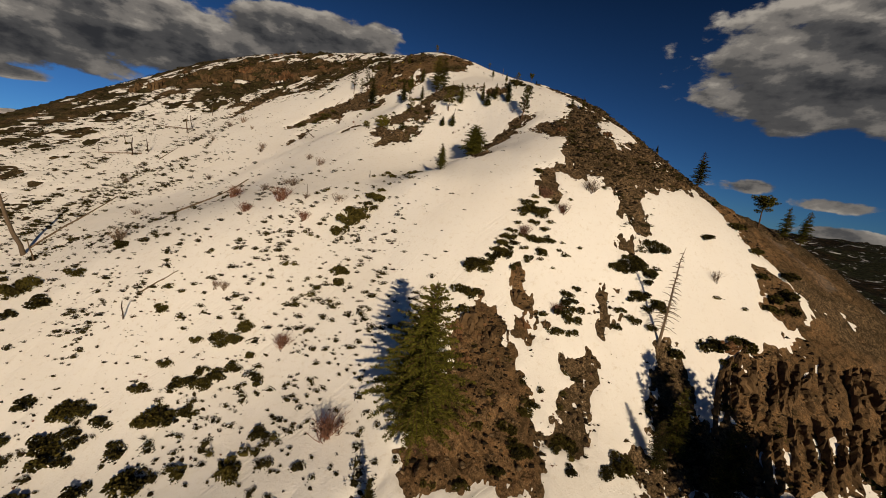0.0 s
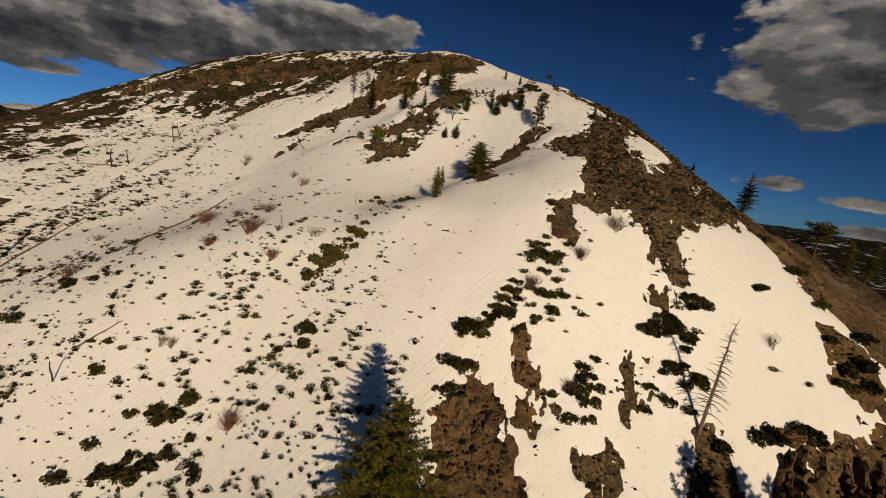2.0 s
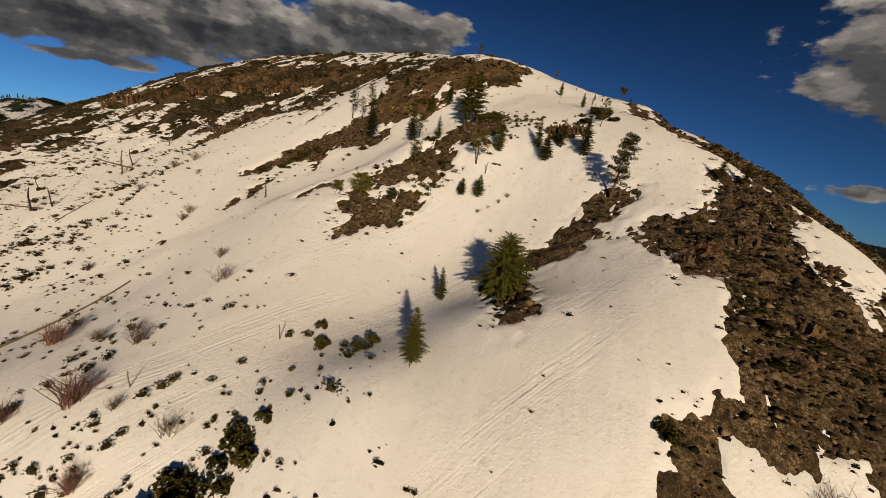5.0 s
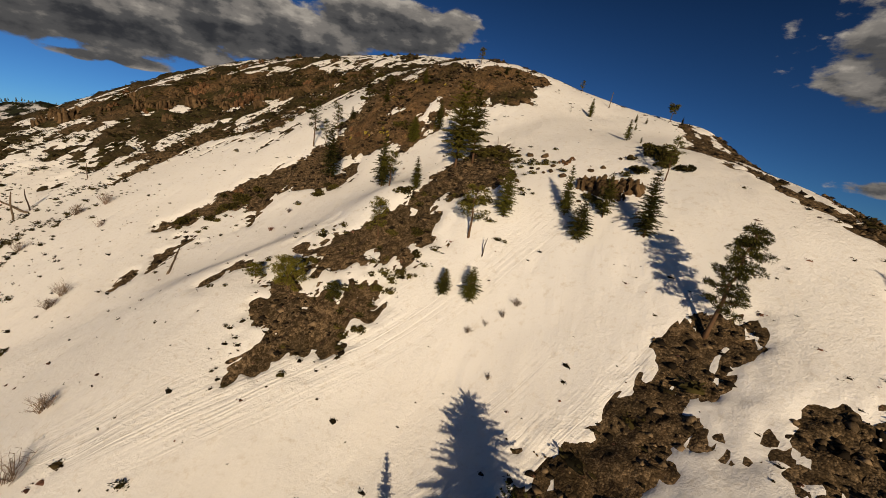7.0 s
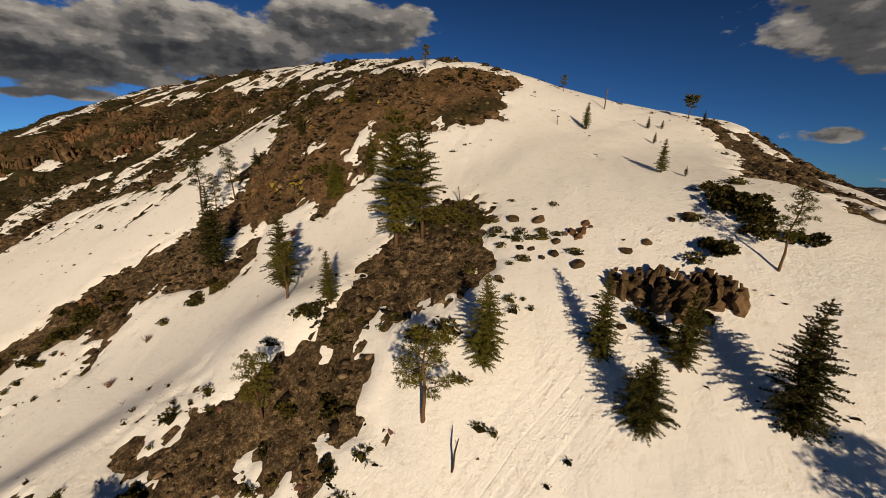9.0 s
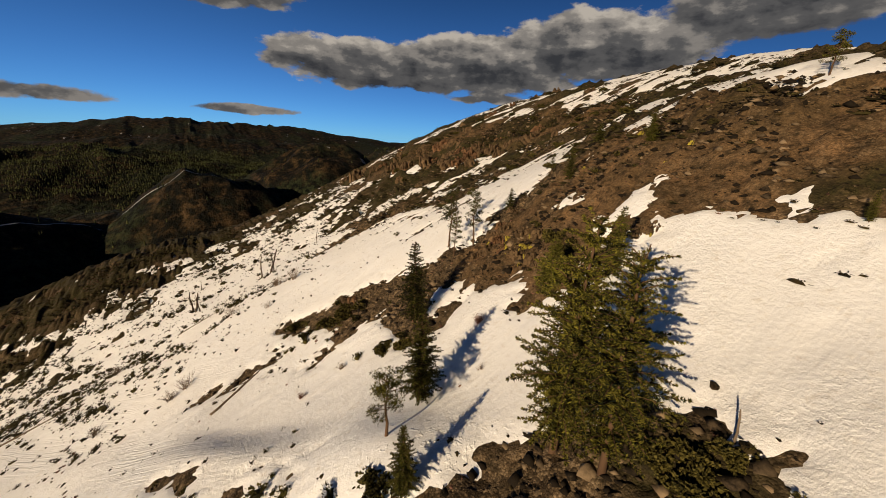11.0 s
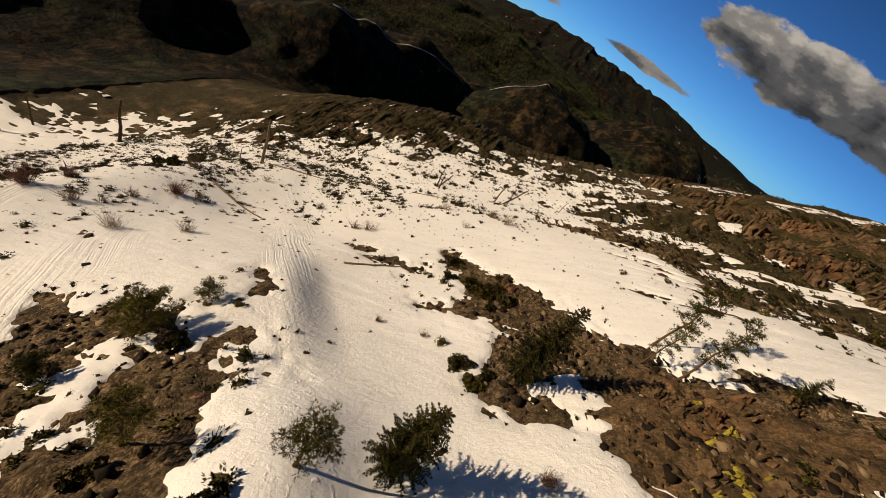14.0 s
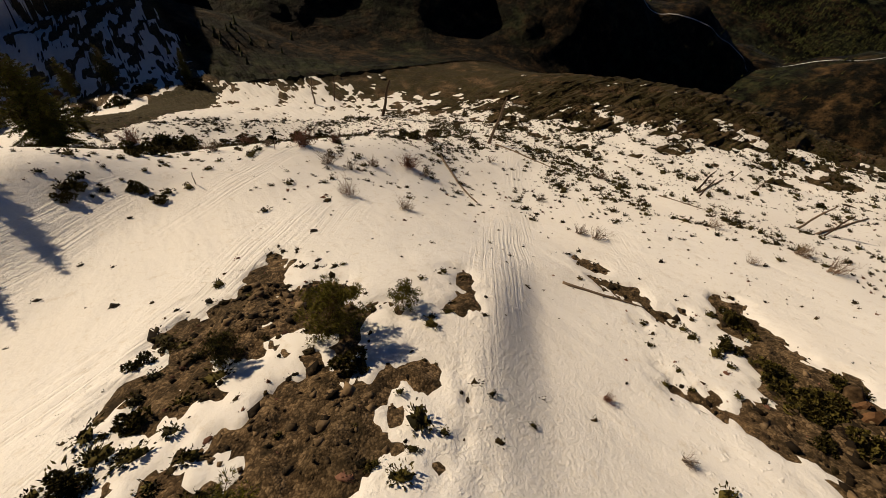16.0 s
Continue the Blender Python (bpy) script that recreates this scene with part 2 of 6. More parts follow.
def plain_material(name, dark, light, scale=6.0, rough=0.8, bump=0.3, distance=0.03, random=0.0, stretch=(1, 1, 1)):
    """Two-tone surface whose grain and larger stains follow noise at two scales."""
    m, n = material(name)
    at = n.vector(stretch, n.node("ShaderNodeTexCoord").outputs["Object"])
    grain = n.noise(at, scale, 6.0, 0.65)
    stain = n.noise(at, scale * 0.17, 4.0, 0.5)
    fac = n.math("ADD", n.math("MULTIPLY", grain, 0.6), n.math("MULTIPLY", stain, 0.4))
    if random:
        own = n.node("ShaderNodeObjectInfo").outputs["Random"]
        each = n.node("ShaderNodeNewGeometry").outputs["Random Per Island"]
        fac = n.math("ADD", fac, n.math("MULTIPLY", n.math("SUBTRACT", n.math("ADD", n.math("MULTIPLY", own, 0.4), n.math("MULTIPLY", each, 0.6)), 0.5), random))
    color = n.ramp(fac, [(0.28, dark), (0.72, light)])
    return finish(m, n, color, rough, grain, bump, distance)


SNOW = snow_material()
GROUND = ground_material()
NEEDLES = plain_material("conifer needles", (0.007, 0.010, 0.003), (0.135, 0.128, 0.019), 3.0, 0.7, 0.1, 0.02, 0.9)
PINE_NEEDLES = plain_material("long pine needles", (0.009, 0.012, 0.004), (0.185, 0.162, 0.022), 3.0, 0.7, 0.1, 0.02, 0.9)
FAR_NEEDLES = plain_material("far conifer needles", (0.005, 0.007, 0.003), (0.085, 0.09, 0.028), 0.2, 0.8, 0.1, 0.02, 0.9)
BARK = plain_material("rough conifer bark", (0.045, 0.028, 0.018), (0.20, 0.115, 0.062), 5.0, 0.9, 0.7, 0.05, 0.0, (1, 1, 0.2))
DEADWOOD = plain_material("weathered dead wood", (0.05, 0.036, 0.026), (0.24, 0.18, 0.125), 6.0, 0.85, 0.6, 0.03, 0.3, (1, 1, 0.15))
LICHENWOOD = plain_material("lichen-covered dead wood", (0.06, 0.05, 0.016), (0.26, 0.22, 0.06), 4.0, 0.88, 0.6, 0.03, 0.2, (1, 1, 0.3))
CHARRED = plain_material("charred wood", (0.012, 0.010, 0.008), (0.095, 0.06, 0.04), 5.0, 0.9, 0.6, 0.03, 0.2, (1, 1, 0.2))
LEAVES = plain_material("evergreen shrub leaves", (0.012, 0.011, 0.003), (0.105, 0.086, 0.020), 2.0, 0.75, 0.1, 0.02, 1.0)
TWIGS = plain_material("bare grey twigs", (0.09, 0.065, 0.045), (0.30, 0.22, 0.16), 4.0, 0.85, 0.2, 0.01, 0.8)
RED_TWIGS = plain_material("reddish bare twigs", (0.07, 0.035, 0.024), (0.25, 0.13, 0.09), 4.0, 0.85, 0.2, 0.01, 0.8)
RUBBLE = plain_material("loose brown stones", (0.014, 0.010, 0.006), (0.265, 0.186, 0.108), 1.6, 0.9, 0.6, 0.1, 1.3)
ROCK = plain_material("weathered brown rock", (0.014, 0.009, 0.005), (0.175, 0.112, 0.058), 2.4, 0.92, 1.0, 0.16, 0.5)
RED_ROCK = plain_material("rust-coloured rock", (0.020, 0.012, 0.007), (0.22, 0.118, 0.058), 2.4, 0.92, 1.0, 0.16, 0.5)
MATS = plain_material("dark evergreen cushions", (0.008, 0.007, 0.003), (0.062, 0.050, 0.015), 2.0, 0.8, 0.1, 0.02, 0.9)
TUFTS = plain_material("low brown and green scrub", (0.010, 0.008, 0.004), (0.070, 0.050, 0.020), 2.0, 0.85, 0.2, 0.03, 1.0)
LICHEN = plain_material("yellow lichen", (0.10, 0.075, 0.012), (0.42, 0.34, 0.05), 3.0, 0.9, 0.6, 0.05, 0.6)

# ---- the hill ----
TABLE = np.random.RandomState(7).rand(256, 256)


def smooth_noise(x, y, scale, seed=0):
    """Smooth lattice noise from -1 to 1."""
    x, y = np.asarray(x, float) / scale + 17.3 * seed, np.asarray(y, float) / scale + 31.7 * seed
    i, j = np.floor(x).astype(int), np.floor(y).astype(int)
    u, v = x - i, y - j
    u, v = u * u * u * (u * (6 * u - 15) + 10), v * v * v * (v * (6 * v - 15) + 10)
    a, b = TABLE[i % 256, j % 256], TABLE[(i + 1) % 256, j % 256]
    c, d = TABLE[i % 256, (j + 1) % 256], TABLE[(i + 1) % 256, (j + 1) % 256]
    return 2 * ((a * (1 - u) + b * u) * (1 - v) + (c * (1 - u) + d * u) * v) - 1


def rough_noise(x, y, scale, octaves=4, seed=0, gain=0.5):
    total, size = 0, 1.0
    for o in range(octaves):
        total = total + size * smooth_noise(x, y, scale / 2 ** o, seed + o)
        size *= gain
    return total


def step(a, b, x):
    t = np.clip((x - a) / (b - a), 0, 1)
    return t * t * (3 - 2 * t)


HILL_X, HILL_Y, HILL_SIZE = np.linspace(-260, 140, 8), np.linspace(-60, 340, 8), 66.0
KNOLL_X, KNOLL_Y, KNOLL_SIZE = np.linspace(-75, 75, 7), np.linspace(75, 225, 7), 27.0
PLANE = (-16.98, 10.01, 28.22)
HILLS = [
    -3.5, 3.2, 10.4, 14.4, 10.4, 5.9, 7.6, 8.5,
    -2.1, -0.1, 2.2, 3.3, 3.4, 10.0, 16.0, 11.8,
    -2.2, -3.1, -1.7, 1.2, 1.1, 5.3, 12.0, 12.7,
    -4.1, -4.3, -0.9, 5.0, 3.1, -0.2, 6.2, 16.9,
    -4.9, 1.0, 5.8, 9.1, 7.2, 4.5, 10.1, 21.1,
    -7.2, 5.6, 11.4, 10.6, 9.6, 10.4, 12.4, 14.5,
    -17.9, -3.4, 4.5, 6.1, 6.6, 5.6, 0.6, -6.6,
    -35.2, -21.1, -8.4, 0.9, 2.6, -5.8, -20.2, -35.5,
]
KNOLLS = [
    -9.7, 15.0, -16.6, 6.5, 2.4, 1.7, 1.8,
    -11.6, 18.6, -16.3, 8.9, -21.5, 13.0, -6.8,
    -15.3, 3.8, -8.3, 24.4, -2.9, -6.9, 13.1,
    -0.5, 7.1, -12.3, -26.8, 9.1, -6.0, 11.7,
    -15.7, 11.8, 6.8, -4.0, 20.6, -8.4, -1.5,
    -13.5, 3.0, -5.5, 2.4, 2.5, -9.7, 15.3,
    -7.3, 7.1, 1.4, 2.0, 4.0, 0.2, 12.5,
]
# far hills: x, y, height, half width, half depth, turn
# (55, -330) and (150, -75) are unseen, added to shade the slopes north of them
FAR_HILLS = [(-540, -118, 140, 125, 560, 63), (-725, 190, 165, 220, 190, 0), (-920, 420, 212, 300, 220, 0), (-1650, -265, 130, 400, 700, 0), (-2300, 175, 145, 500, 800, 0), (-3700, 350, 192, 600, 1500, 0),
             (-900, 720, 224, 520, 240, 0), (2600, 2400, 80, 1200, 800, 0), (760, 700, 70, 300, 300, 0), (-40, -170, 95, 130, 110, 0), (55, -330, 190, 150, 90, 0), (150, -75, 175, 70, 70, 0), (-300, 1900, 120, 900, 500, 0), (1500, -1500, 150, 900, 700, 0)]


def land(x, y):
    """Height of the hill and of the country round it."""
    x, y = np.asarray(x, float), np.asarray(y, float)
    shape = x.shape
    x, y = x.ravel(), y.ravel()
    gx, gy = np.exp(-(x[:, None] - HILL_X) ** 2 / (2 * HILL_SIZE ** 2)), np.exp(-(y[:, None] - HILL_Y) ** 2 / (2 * HILL_SIZE ** 2))
    fx, fy = np.exp(-(x[:, None] - KNOLL_X) ** 2 / (2 * KNOLL_SIZE ** 2)), np.exp(-(y[:, None] - KNOLL_Y) ** 2 / (2 * KNOLL_SIZE ** 2))
    near = PLANE[0] + PLANE[1] * np.clip(x, -400, 300) / 100 + PLANE[2] * np.clip(y, -200, 450) / 100
    near = near + np.einsum("ni,ij,nj->n", gx, np.reshape(HILLS, (8, 8)), gy) + np.einsum("ni,ij,nj->n", fx, np.reshape(KNOLLS, (7, 7)), fy)
    base = 22 * rough_noise(x, y, 500, 4, 3) + 4 * rough_noise(x, y, 60, 4, 18)
    rise = np.zeros(x.shape)
    for hx, hy, h, w, d, turn in FAR_HILLS:
        ct, st = math.cos(radians(turn)), math.sin(radians(turn))
        hump = np.exp(-(((x - hx) * ct + (y - hy) * st) / w) ** 2 - (((y - hy) * ct - (x - hx) * st) / d) ** 2)
        rise = np.maximum(rise, hump * (h + 0.10 * h * rough_noise(x, y, 260, 4, 9) - 26 * np.abs(rough_noise(x, y, 120, 3, 13))))
    base = base + 15 * rough_noise(x, y, 90, 3, 52, 0.55)
    base = base - 150 * step(-200, -2400, y) * step(-1200, -3000, x)
    base = base - 105 * step(250, 1800, x) * step(-300, 200, y)
    far = base * (0.25 + 0.5 * np.exp(-rise / 60)) + rise - 150
    # wind-laid swells in the snow
    near = near + 0.42 * rough_noise(x, y, 26, 3, 63, 0.45)
    # the west shoulder and the east edge fall away
    near = near - 9.0 * step(-125, -218, x) * step(120, 190, y)
    near = near - np.interp(y, (140, 190), (3.8, 5.5)) * step(0, 1, (x - 50) / np.interp(y, (150, 212), (40, 20))) * step(100, 132, y) * step(142, 112, x)
    # swells of the slope
    for cx, cy, sx, sy, lift in ((-7, 108, 11, 9, 3.0), (-35, 104, 12, 8, 1.2), (8, 121, 10, 8, 2.5), (-18, 174.5, 8, 6, 3.0), (-3, 170, 8, 8, 1.2)):
        near = near + lift * np.exp(-((x - cx) / sx) ** 2 - ((y - cy) / sy) ** 2)
    # a wind-carved bank of snow that drops to the west
    u = np.clip(((x + 56) * 28 + (y - 155) * 19) / (28 ** 2 + 19 ** 2), 0, 1)
    off = ((x + 56) * 19 - (y - 155) * 28) / math.hypot(28, 19)
    near = near + 2.0 * (step(-4.0, 4.0, off) - 0.5) * np.exp(-(off / 13) ** 2) * np.sin(math.pi * np.clip(u, 0.02, 0.98)) ** 0.6
    out = np.maximum(np.maximum((-270 - x) / 260, (x - 130) / 200), np.maximum((-70 - y) / 220, (y - 345) / 260))
    blend = step(0, 1, out)
    return (near * (1 - blend) + far * blend).reshape(shape)


def spread(lo, hi, fine, reach, growth=1.034):
    """Grid lines, close together between lo and hi and wider and wider outside."""
    core = list(np.arange(lo, hi + fine / 2, fine))
    gap, right, left = fine, [core[-1]], [core[0]]
    while right[-1] < reach or left[-1] > -reach:
        gap *= growth
        right.append(right[-1] + gap)
        left.append(left[-1] - gap)
    return np.array(left[:0:-1] + core + right[1:])


GRID_X, GRID_Y = np.meshgrid(spread(-100, 64, 0.46, 4300, 1.036), spread(56, 214, 0.46, 4300, 1.036), indexing="ij")
LAND = land(GRID_X, GRID_Y)

# strips of bare ground: name of the cover, then points x, y, half width
STRIPS = []


def strip(cover, *points):
    STRIPS.append((cover, points))


strip("green", (-4.5, 185.1, 1.1), (-0.6, 185.2, 1.9), (2.1, 183.3, 0.9))
strip("red", (-181, 234, 6.6), (-162.3, 244.6, 12.4), (-137.6, 251.8, 13.6), (-114.1, 257.7, 15.5), (-91.1, 261.6, 14.3), (-68.8, 263.1, 9.6))
strip("earth", (-139.5, 203.6, 2.8), (-140.6, 219.4, 5.9), (-131.7, 230.4, 7.6), (-109, 234.9, 5.5), (-96.2, 239.6, 4.4))
strip("earth", (-109.3, 193.4, 2), (-106.2, 202.5, 3.3), (-103.5, 212.6, 4.5), (-97.1, 219, 4.4), (-83.7, 221.2, 2.2))
strip("green", (-5.5, 209.2, 1.1), (-1.6, 211.2, 2), (3.2, 214.1, 1.6))
strip("earth", (45.1, 226.1, 1.8), (42.4, 169.3, 2.1), (51.5, 155.6, 3.1), (59.1, 147.2, 3.7))
strip("earth", (90.6, 125.6, 3), (100.5, 119.3, 6.1), (109.2, 111.9, 7.1), (122.7, 107.3, 4.3))
strip("earth", (151.6, 130.9, 9.1), (158.8, 111.3, 14.3))
strip("earth", (43.3, 59.9, 3), (45.8, 57, 4.5))
strip("earth", (-42.1, 221.1, 2.4), (-40.5, 225.8, 4.2), (-45.2, 242.5, 7.9))

# patches of bare ground in the snow, and of snow in the bare ground: outlines in plan
PATCHES = []


def patch(cover, *outline):
    PATCHES.append((cover, np.array(outline)))


patch("earth", (29.8, 137.9), (32, 140.8), (39.6, 139.9), (43.2, 148.2), (46.8, 152.1), (51, 149.8), (56.8, 142.9), (62.9, 135.6), (78.2, 141.3), (81.5, 131.9), (78.4, 119.9), (76.4, 114.8), (69.6, 113.2), (64.4, 111), (61, 108), (57.9, 109.3), (56.4, 106.7), (56.3, 104.1), (55.9, 101.7), (56.9, 99.8), (55.9, 96.7), (53.2, 95.6), (50.5, 94.1), (48.6, 92.4), (46.1, 91.1), (44.5, 91.6), (45.3, 93.4), (46.8, 95.3), (50.3, 96.5), (52.6, 97.8), (51.5, 98), (48.6, 98.1), (46.8, 98.9), (48.4, 100.3), (48.5, 102.6), (45.4, 105.6), (45.4, 107.6), (41.8, 107.2), (38.9, 105.9), (35.9, 106.2), (31, 106.4), (31.3, 108.7), (35.1, 112.3), (34.7, 115.3), (35.8, 118.3), (38.5, 125.3), (33.4, 125.8), (31, 130.7))
patch("snow", (51.2, 138.2), (61.5, 144), (64.1, 140.4), (68.3, 138.8), (61.7, 130.8), (54.5, 123.9), (53.5, 125.7), (52.4, 128.4), (50.9, 130.6))
patch("snow", (65.5, 121.9), (79, 137.7), (76.4, 132.6), (64.2, 118.5))
patch("earth", (26.6, 106.2), (30.2, 107.2), (30.9, 104.7), (31.5, 102.6), (31.7, 100), (30.3, 98.5), (27.9, 97.8), (25.4, 98.2), (25.9, 101.6))
patch("earth", (40.4, 84.9), (45.3, 86.1), (44.1, 83.3), (43.7, 80.8), (41.2, 78.6), (38.9, 77.1), (37.6, 76.9), (38.7, 79.7), (38.2, 81.6))
patch("earth", (30.3, 72), (37.8, 74.7), (38.6, 73.9), (37, 70.2), (34.3, 66.2), (34.1, 64.5), (32.7, 59.8), (29.8, 57.2), (28.2, 58.4), (23.6, 58.6), (27.5, 62.2), (29.5, 66.4), (31.2, 67.8))
patch("red", (6, 70.8), (7.5, 73.9), (10, 76.8), (11.4, 78.9), (13.8, 76.6), (15.9, 76.5), (16.6, 72.6), (18.4, 70.3), (20.1, 68), (21.7, 66.7), (22.7, 64.3), (22.3, 60.8), (22.2, 56.6), (22.5, 53.4), (22.2, 49.5), (1.2, 46.1), (0.2, 47.4), (-1.2, 50.4), (-1.6, 52.7), (-0.5, 54.4), (2.6, 60.6), (6.3, 66.4))
patch("red", (18.4, 83.7), (21.1, 85.3), (22.5, 82.8), (22.4, 79.2), (23.6, 76.8), (23.4, 73.3), (21.5, 72.6), (19.7, 73.2), (19.1, 77.6), (17.8, 81))
patch("earth", (51.5, 78.8), (55.3, 80.4), (59.1, 79.2), (58.9, 76.8), (59.5, 72.9), (60.1, 69.8), (62.4, 69.3), (68.2, 70.9), (73.5, 71.5), (65.5, 59.8), (47.1, 56.6), (47.5, 61.3), (47.3, 63.6), (46.6, 66.6), (49.3, 71.2), (50.6, 75.5))
patch("red", (86.9, 99), (90.5, 100.5), (96.6, 97.9), (98.8, 92.5), (104.8, 91.5), (105.6, 88.4), (112, 88), (119, 89), (95.9, 63.6), (65.5, 59.8), (68.2, 70.9), (67.7, 74), (66, 74.6), (71.9, 78.7), (77.3, 81.4), (86.4, 83.8), (90.4, 86.8), (87.1, 88.5), (84.1, 90.9), (86.6, 94.1))
patch("snow", (73.8, 67.5), (79, 68.1), (75, 64.7), (71.1, 61.3), (69, 62.5))
patch("snow", (89.4, 70.5), (93.2, 72.2), (92.7, 69.7), (86.8, 66))
patch("snow", (86.2, 64.4), (89.8, 64.1), (86.9, 62.4), (85, 62.1))
patch("snow", (90.8, 81.5), (95.1, 82.2), (94.7, 81), (90.7, 80.3))
patch("red", (80.4, 118.9), (83.8, 117.9), (86.1, 111.4), (95.5, 117.7), (87.2, 106.7), (90.9, 102.6), (98.3, 103.9), (109.9, 106.1), (121.7, 108), (128.9, 106.5), (139.4, 108.5), (129.8, 130.1), (123.1, 132.4), (112.9, 134), (118.6, 150.9))
patch("earth", (24.4, 148.2), (25.8, 149.6), (30.2, 150.2), (32, 148.9), (31.9, 146.5), (30.8, 145.6), (29.1, 145.2), (27, 143.5), (26.5, 140.7), (25.4, 140.8), (25.2, 141.6), (24.9, 138.3), (24.1, 137), (22.9, 138.7), (21, 138), (20.2, 136.1), (17.9, 135.4), (15.8, 134.8), (14, 134.7), (12.1, 135.1), (12.6, 132.1), (12.1, 130.7), (11.1, 131.7), (9.8, 136.5), (9.9, 138.5), (11.3, 140.8), (14.4, 141.1), (17.3, 141.7), (18.6, 143.5), (21, 144.6), (21.8, 147))
patch("earth", (29.1, 138), (31, 139.4), (32.6, 139.3), (34.6, 140.2), (36.1, 139.3), (36.8, 138.8), (38.4, 139.2), (39.3, 140.4), (42, 142.5), (44.5, 145.4), (47.8, 148.1), (35.4, 127.1), (33.1, 125.9), (32.9, 127.3), (35.5, 129.4), (35.3, 130.3), (32.6, 130), (30.9, 129.8), (32.2, 131.7), (31.4, 132.4), (30.2, 133.6), (29.6, 135.5), (31.8, 135.4), (31.9, 137), (29.7, 136.9))
patch("earth", (5.7, 131.9), (7, 135.5), (11.8, 134.3), (13.3, 121), (12.3, 117.1), (8.7, 116.2))
patch("earth", (-31, 165.6), (-28.1, 168.4), (-23, 170.1), (-18, 169.3), (-13.7, 171.4), (-14, 175.4), (-12, 181.8), (-9.5, 184.3), (-6.5, 187.7), (-2.8, 189.4), (0.9, 187.4), (2.8, 181.7), (2.4, 175.4), (0.5, 173.3), (-7.2, 174.1), (-8.1, 171.3), (-5.5, 167.6), (-4.8, 165.2), (-5.4, 163.7), (-8.7, 164.5), (-9.7, 161.7), (-12.8, 159.2), (-11.1, 155.5), (-11.1, 152.7), (-15, 150.9), (-16.8, 148.9), (-20.1, 148.1), (-21.4, 145.7), (-23, 143.8), (-23.5, 141.9), (-25.4, 143.4), (-26.8, 146.7), (-24.5, 149.1), (-27.1, 149.7), (-30.4, 150.7), (-30, 152.8), (-24.3, 153.5), (-20.9, 152.9), (-21.5, 156.2), (-23.9, 158.3), (-23, 160.7), (-18.4, 162.6), (-23.6, 164.1))
patch("snow", (-21, 158.5), (-18.9, 161.3), (-14.6, 161.6), (-14.4, 158.1), (-16.4, 156.8), (-18.6, 158.2))
patch("earth", (-29.2, 165.3), (-28.8, 166.3), (-25.1, 166.2), (-24.6, 167.1), (-21.9, 167.8), (-17.1, 168.1), (-16.7, 169.7), (-15.3, 170.7), (-11.2, 171.1), (-8.9, 171.3), (-7.3, 170), (-7.4, 168.3), (-6.1, 166.5), (-4.3, 164.6), (-4.1, 163.8), (-6.5, 163.7), (-8.4, 163.3), (-9.3, 163), (-7.9, 162), (-7.6, 161.1), (-9.3, 160.6), (-13.6, 160.6), (-13.6, 161.6), (-16.7, 161.6), (-20.5, 160.9), (-22.4, 162), (-24.3, 163.7), (-26.8, 163.8))
patch("earth", (-12.9, 174), (-12.4, 176.2), (-10.5, 178.3), (-8.3, 180.6), (-6.7, 182.8), (-4.2, 184.7), (-1.6, 187.3), (1.3, 186.7), (3.5, 183.8), (3, 180.2), (1.1, 179.1), (0.2, 176.1), (-0.1, 173.4), (-1.1, 172), (-3.2, 171.6), (-6.2, 172), (-9.4, 172.9))
patch("earth", (-70.4, 181.5), (-68, 183), (-64.4, 186.3), (-64, 190), (-60.9, 192.6), (-61.7, 195.3), (-54.4, 197), (-52.8, 201.1), (-48.4, 200), (-41, 195.8), (-37.2, 190), (-32.9, 187.9), (-37.4, 187.3), (-43.6, 187.6), (-49.1, 188.1), (-52.1, 186.7), (-51.8, 183.2), (-58.9, 183.3), (-63.7, 181.1), (-65.6, 179.3), (-67.2, 179))
patch("earth", (-34.4, 186.5), (-37.5, 192.9), (-38.5, 197.1), (-44, 200.3), (-42.9, 202.3), (-35.9, 196.3), (-33.3, 193.6), (-33.1, 189.7))
patch("red", (-44.4, 201.1), (-42.7, 204), (-40.9, 209.3), (-39.2, 218.6), (-36.7, 224.9), (-31, 231.7), (-20.2, 233.1), (-11.1, 226.8), (-2.7, 231.2), (9.8, 226.4), (6, 220.6), (2.8, 214.5), (3.9, 209.7), (1, 207.7), (-4.2, 209.6), (-7.1, 208.4), (-7.8, 206.3), (-13.6, 205.6), (-19.9, 205.6), (-20.5, 201.4), (-19.9, 197.9), (-21.3, 195.4), (-23.1, 195), (-26.5, 198.3), (-31.3, 197.4), (-35.9, 196.3), (-38.5, 197.1))
patch("snow", (-31.3, 205.5), (-30.6, 207.8), (-27.2, 206.5), (-28.4, 205.2), (-29.8, 204.7))
patch("earth", (45.4, 216.2), (49.6, 216.5), (48.3, 209.2), (49.7, 198.6), (42.2, 184.8), (37.8, 176.5), (37.2, 177.4), (39.1, 183.8), (37.1, 185.1), (35.6, 187.4), (33.9, 188.7), (38, 198.4), (45.5, 207.3))
patch("earth", (-19.2, 199.8), (-20.2, 201.5), (-20.8, 203.5), (-19.9, 205.4), (-18.7, 206.1), (-17.4, 205.9), (-16.7, 205.1), (-16.2, 203.7), (-16.4, 202.1), (-16.5, 200.3), (-17.2, 199.2))
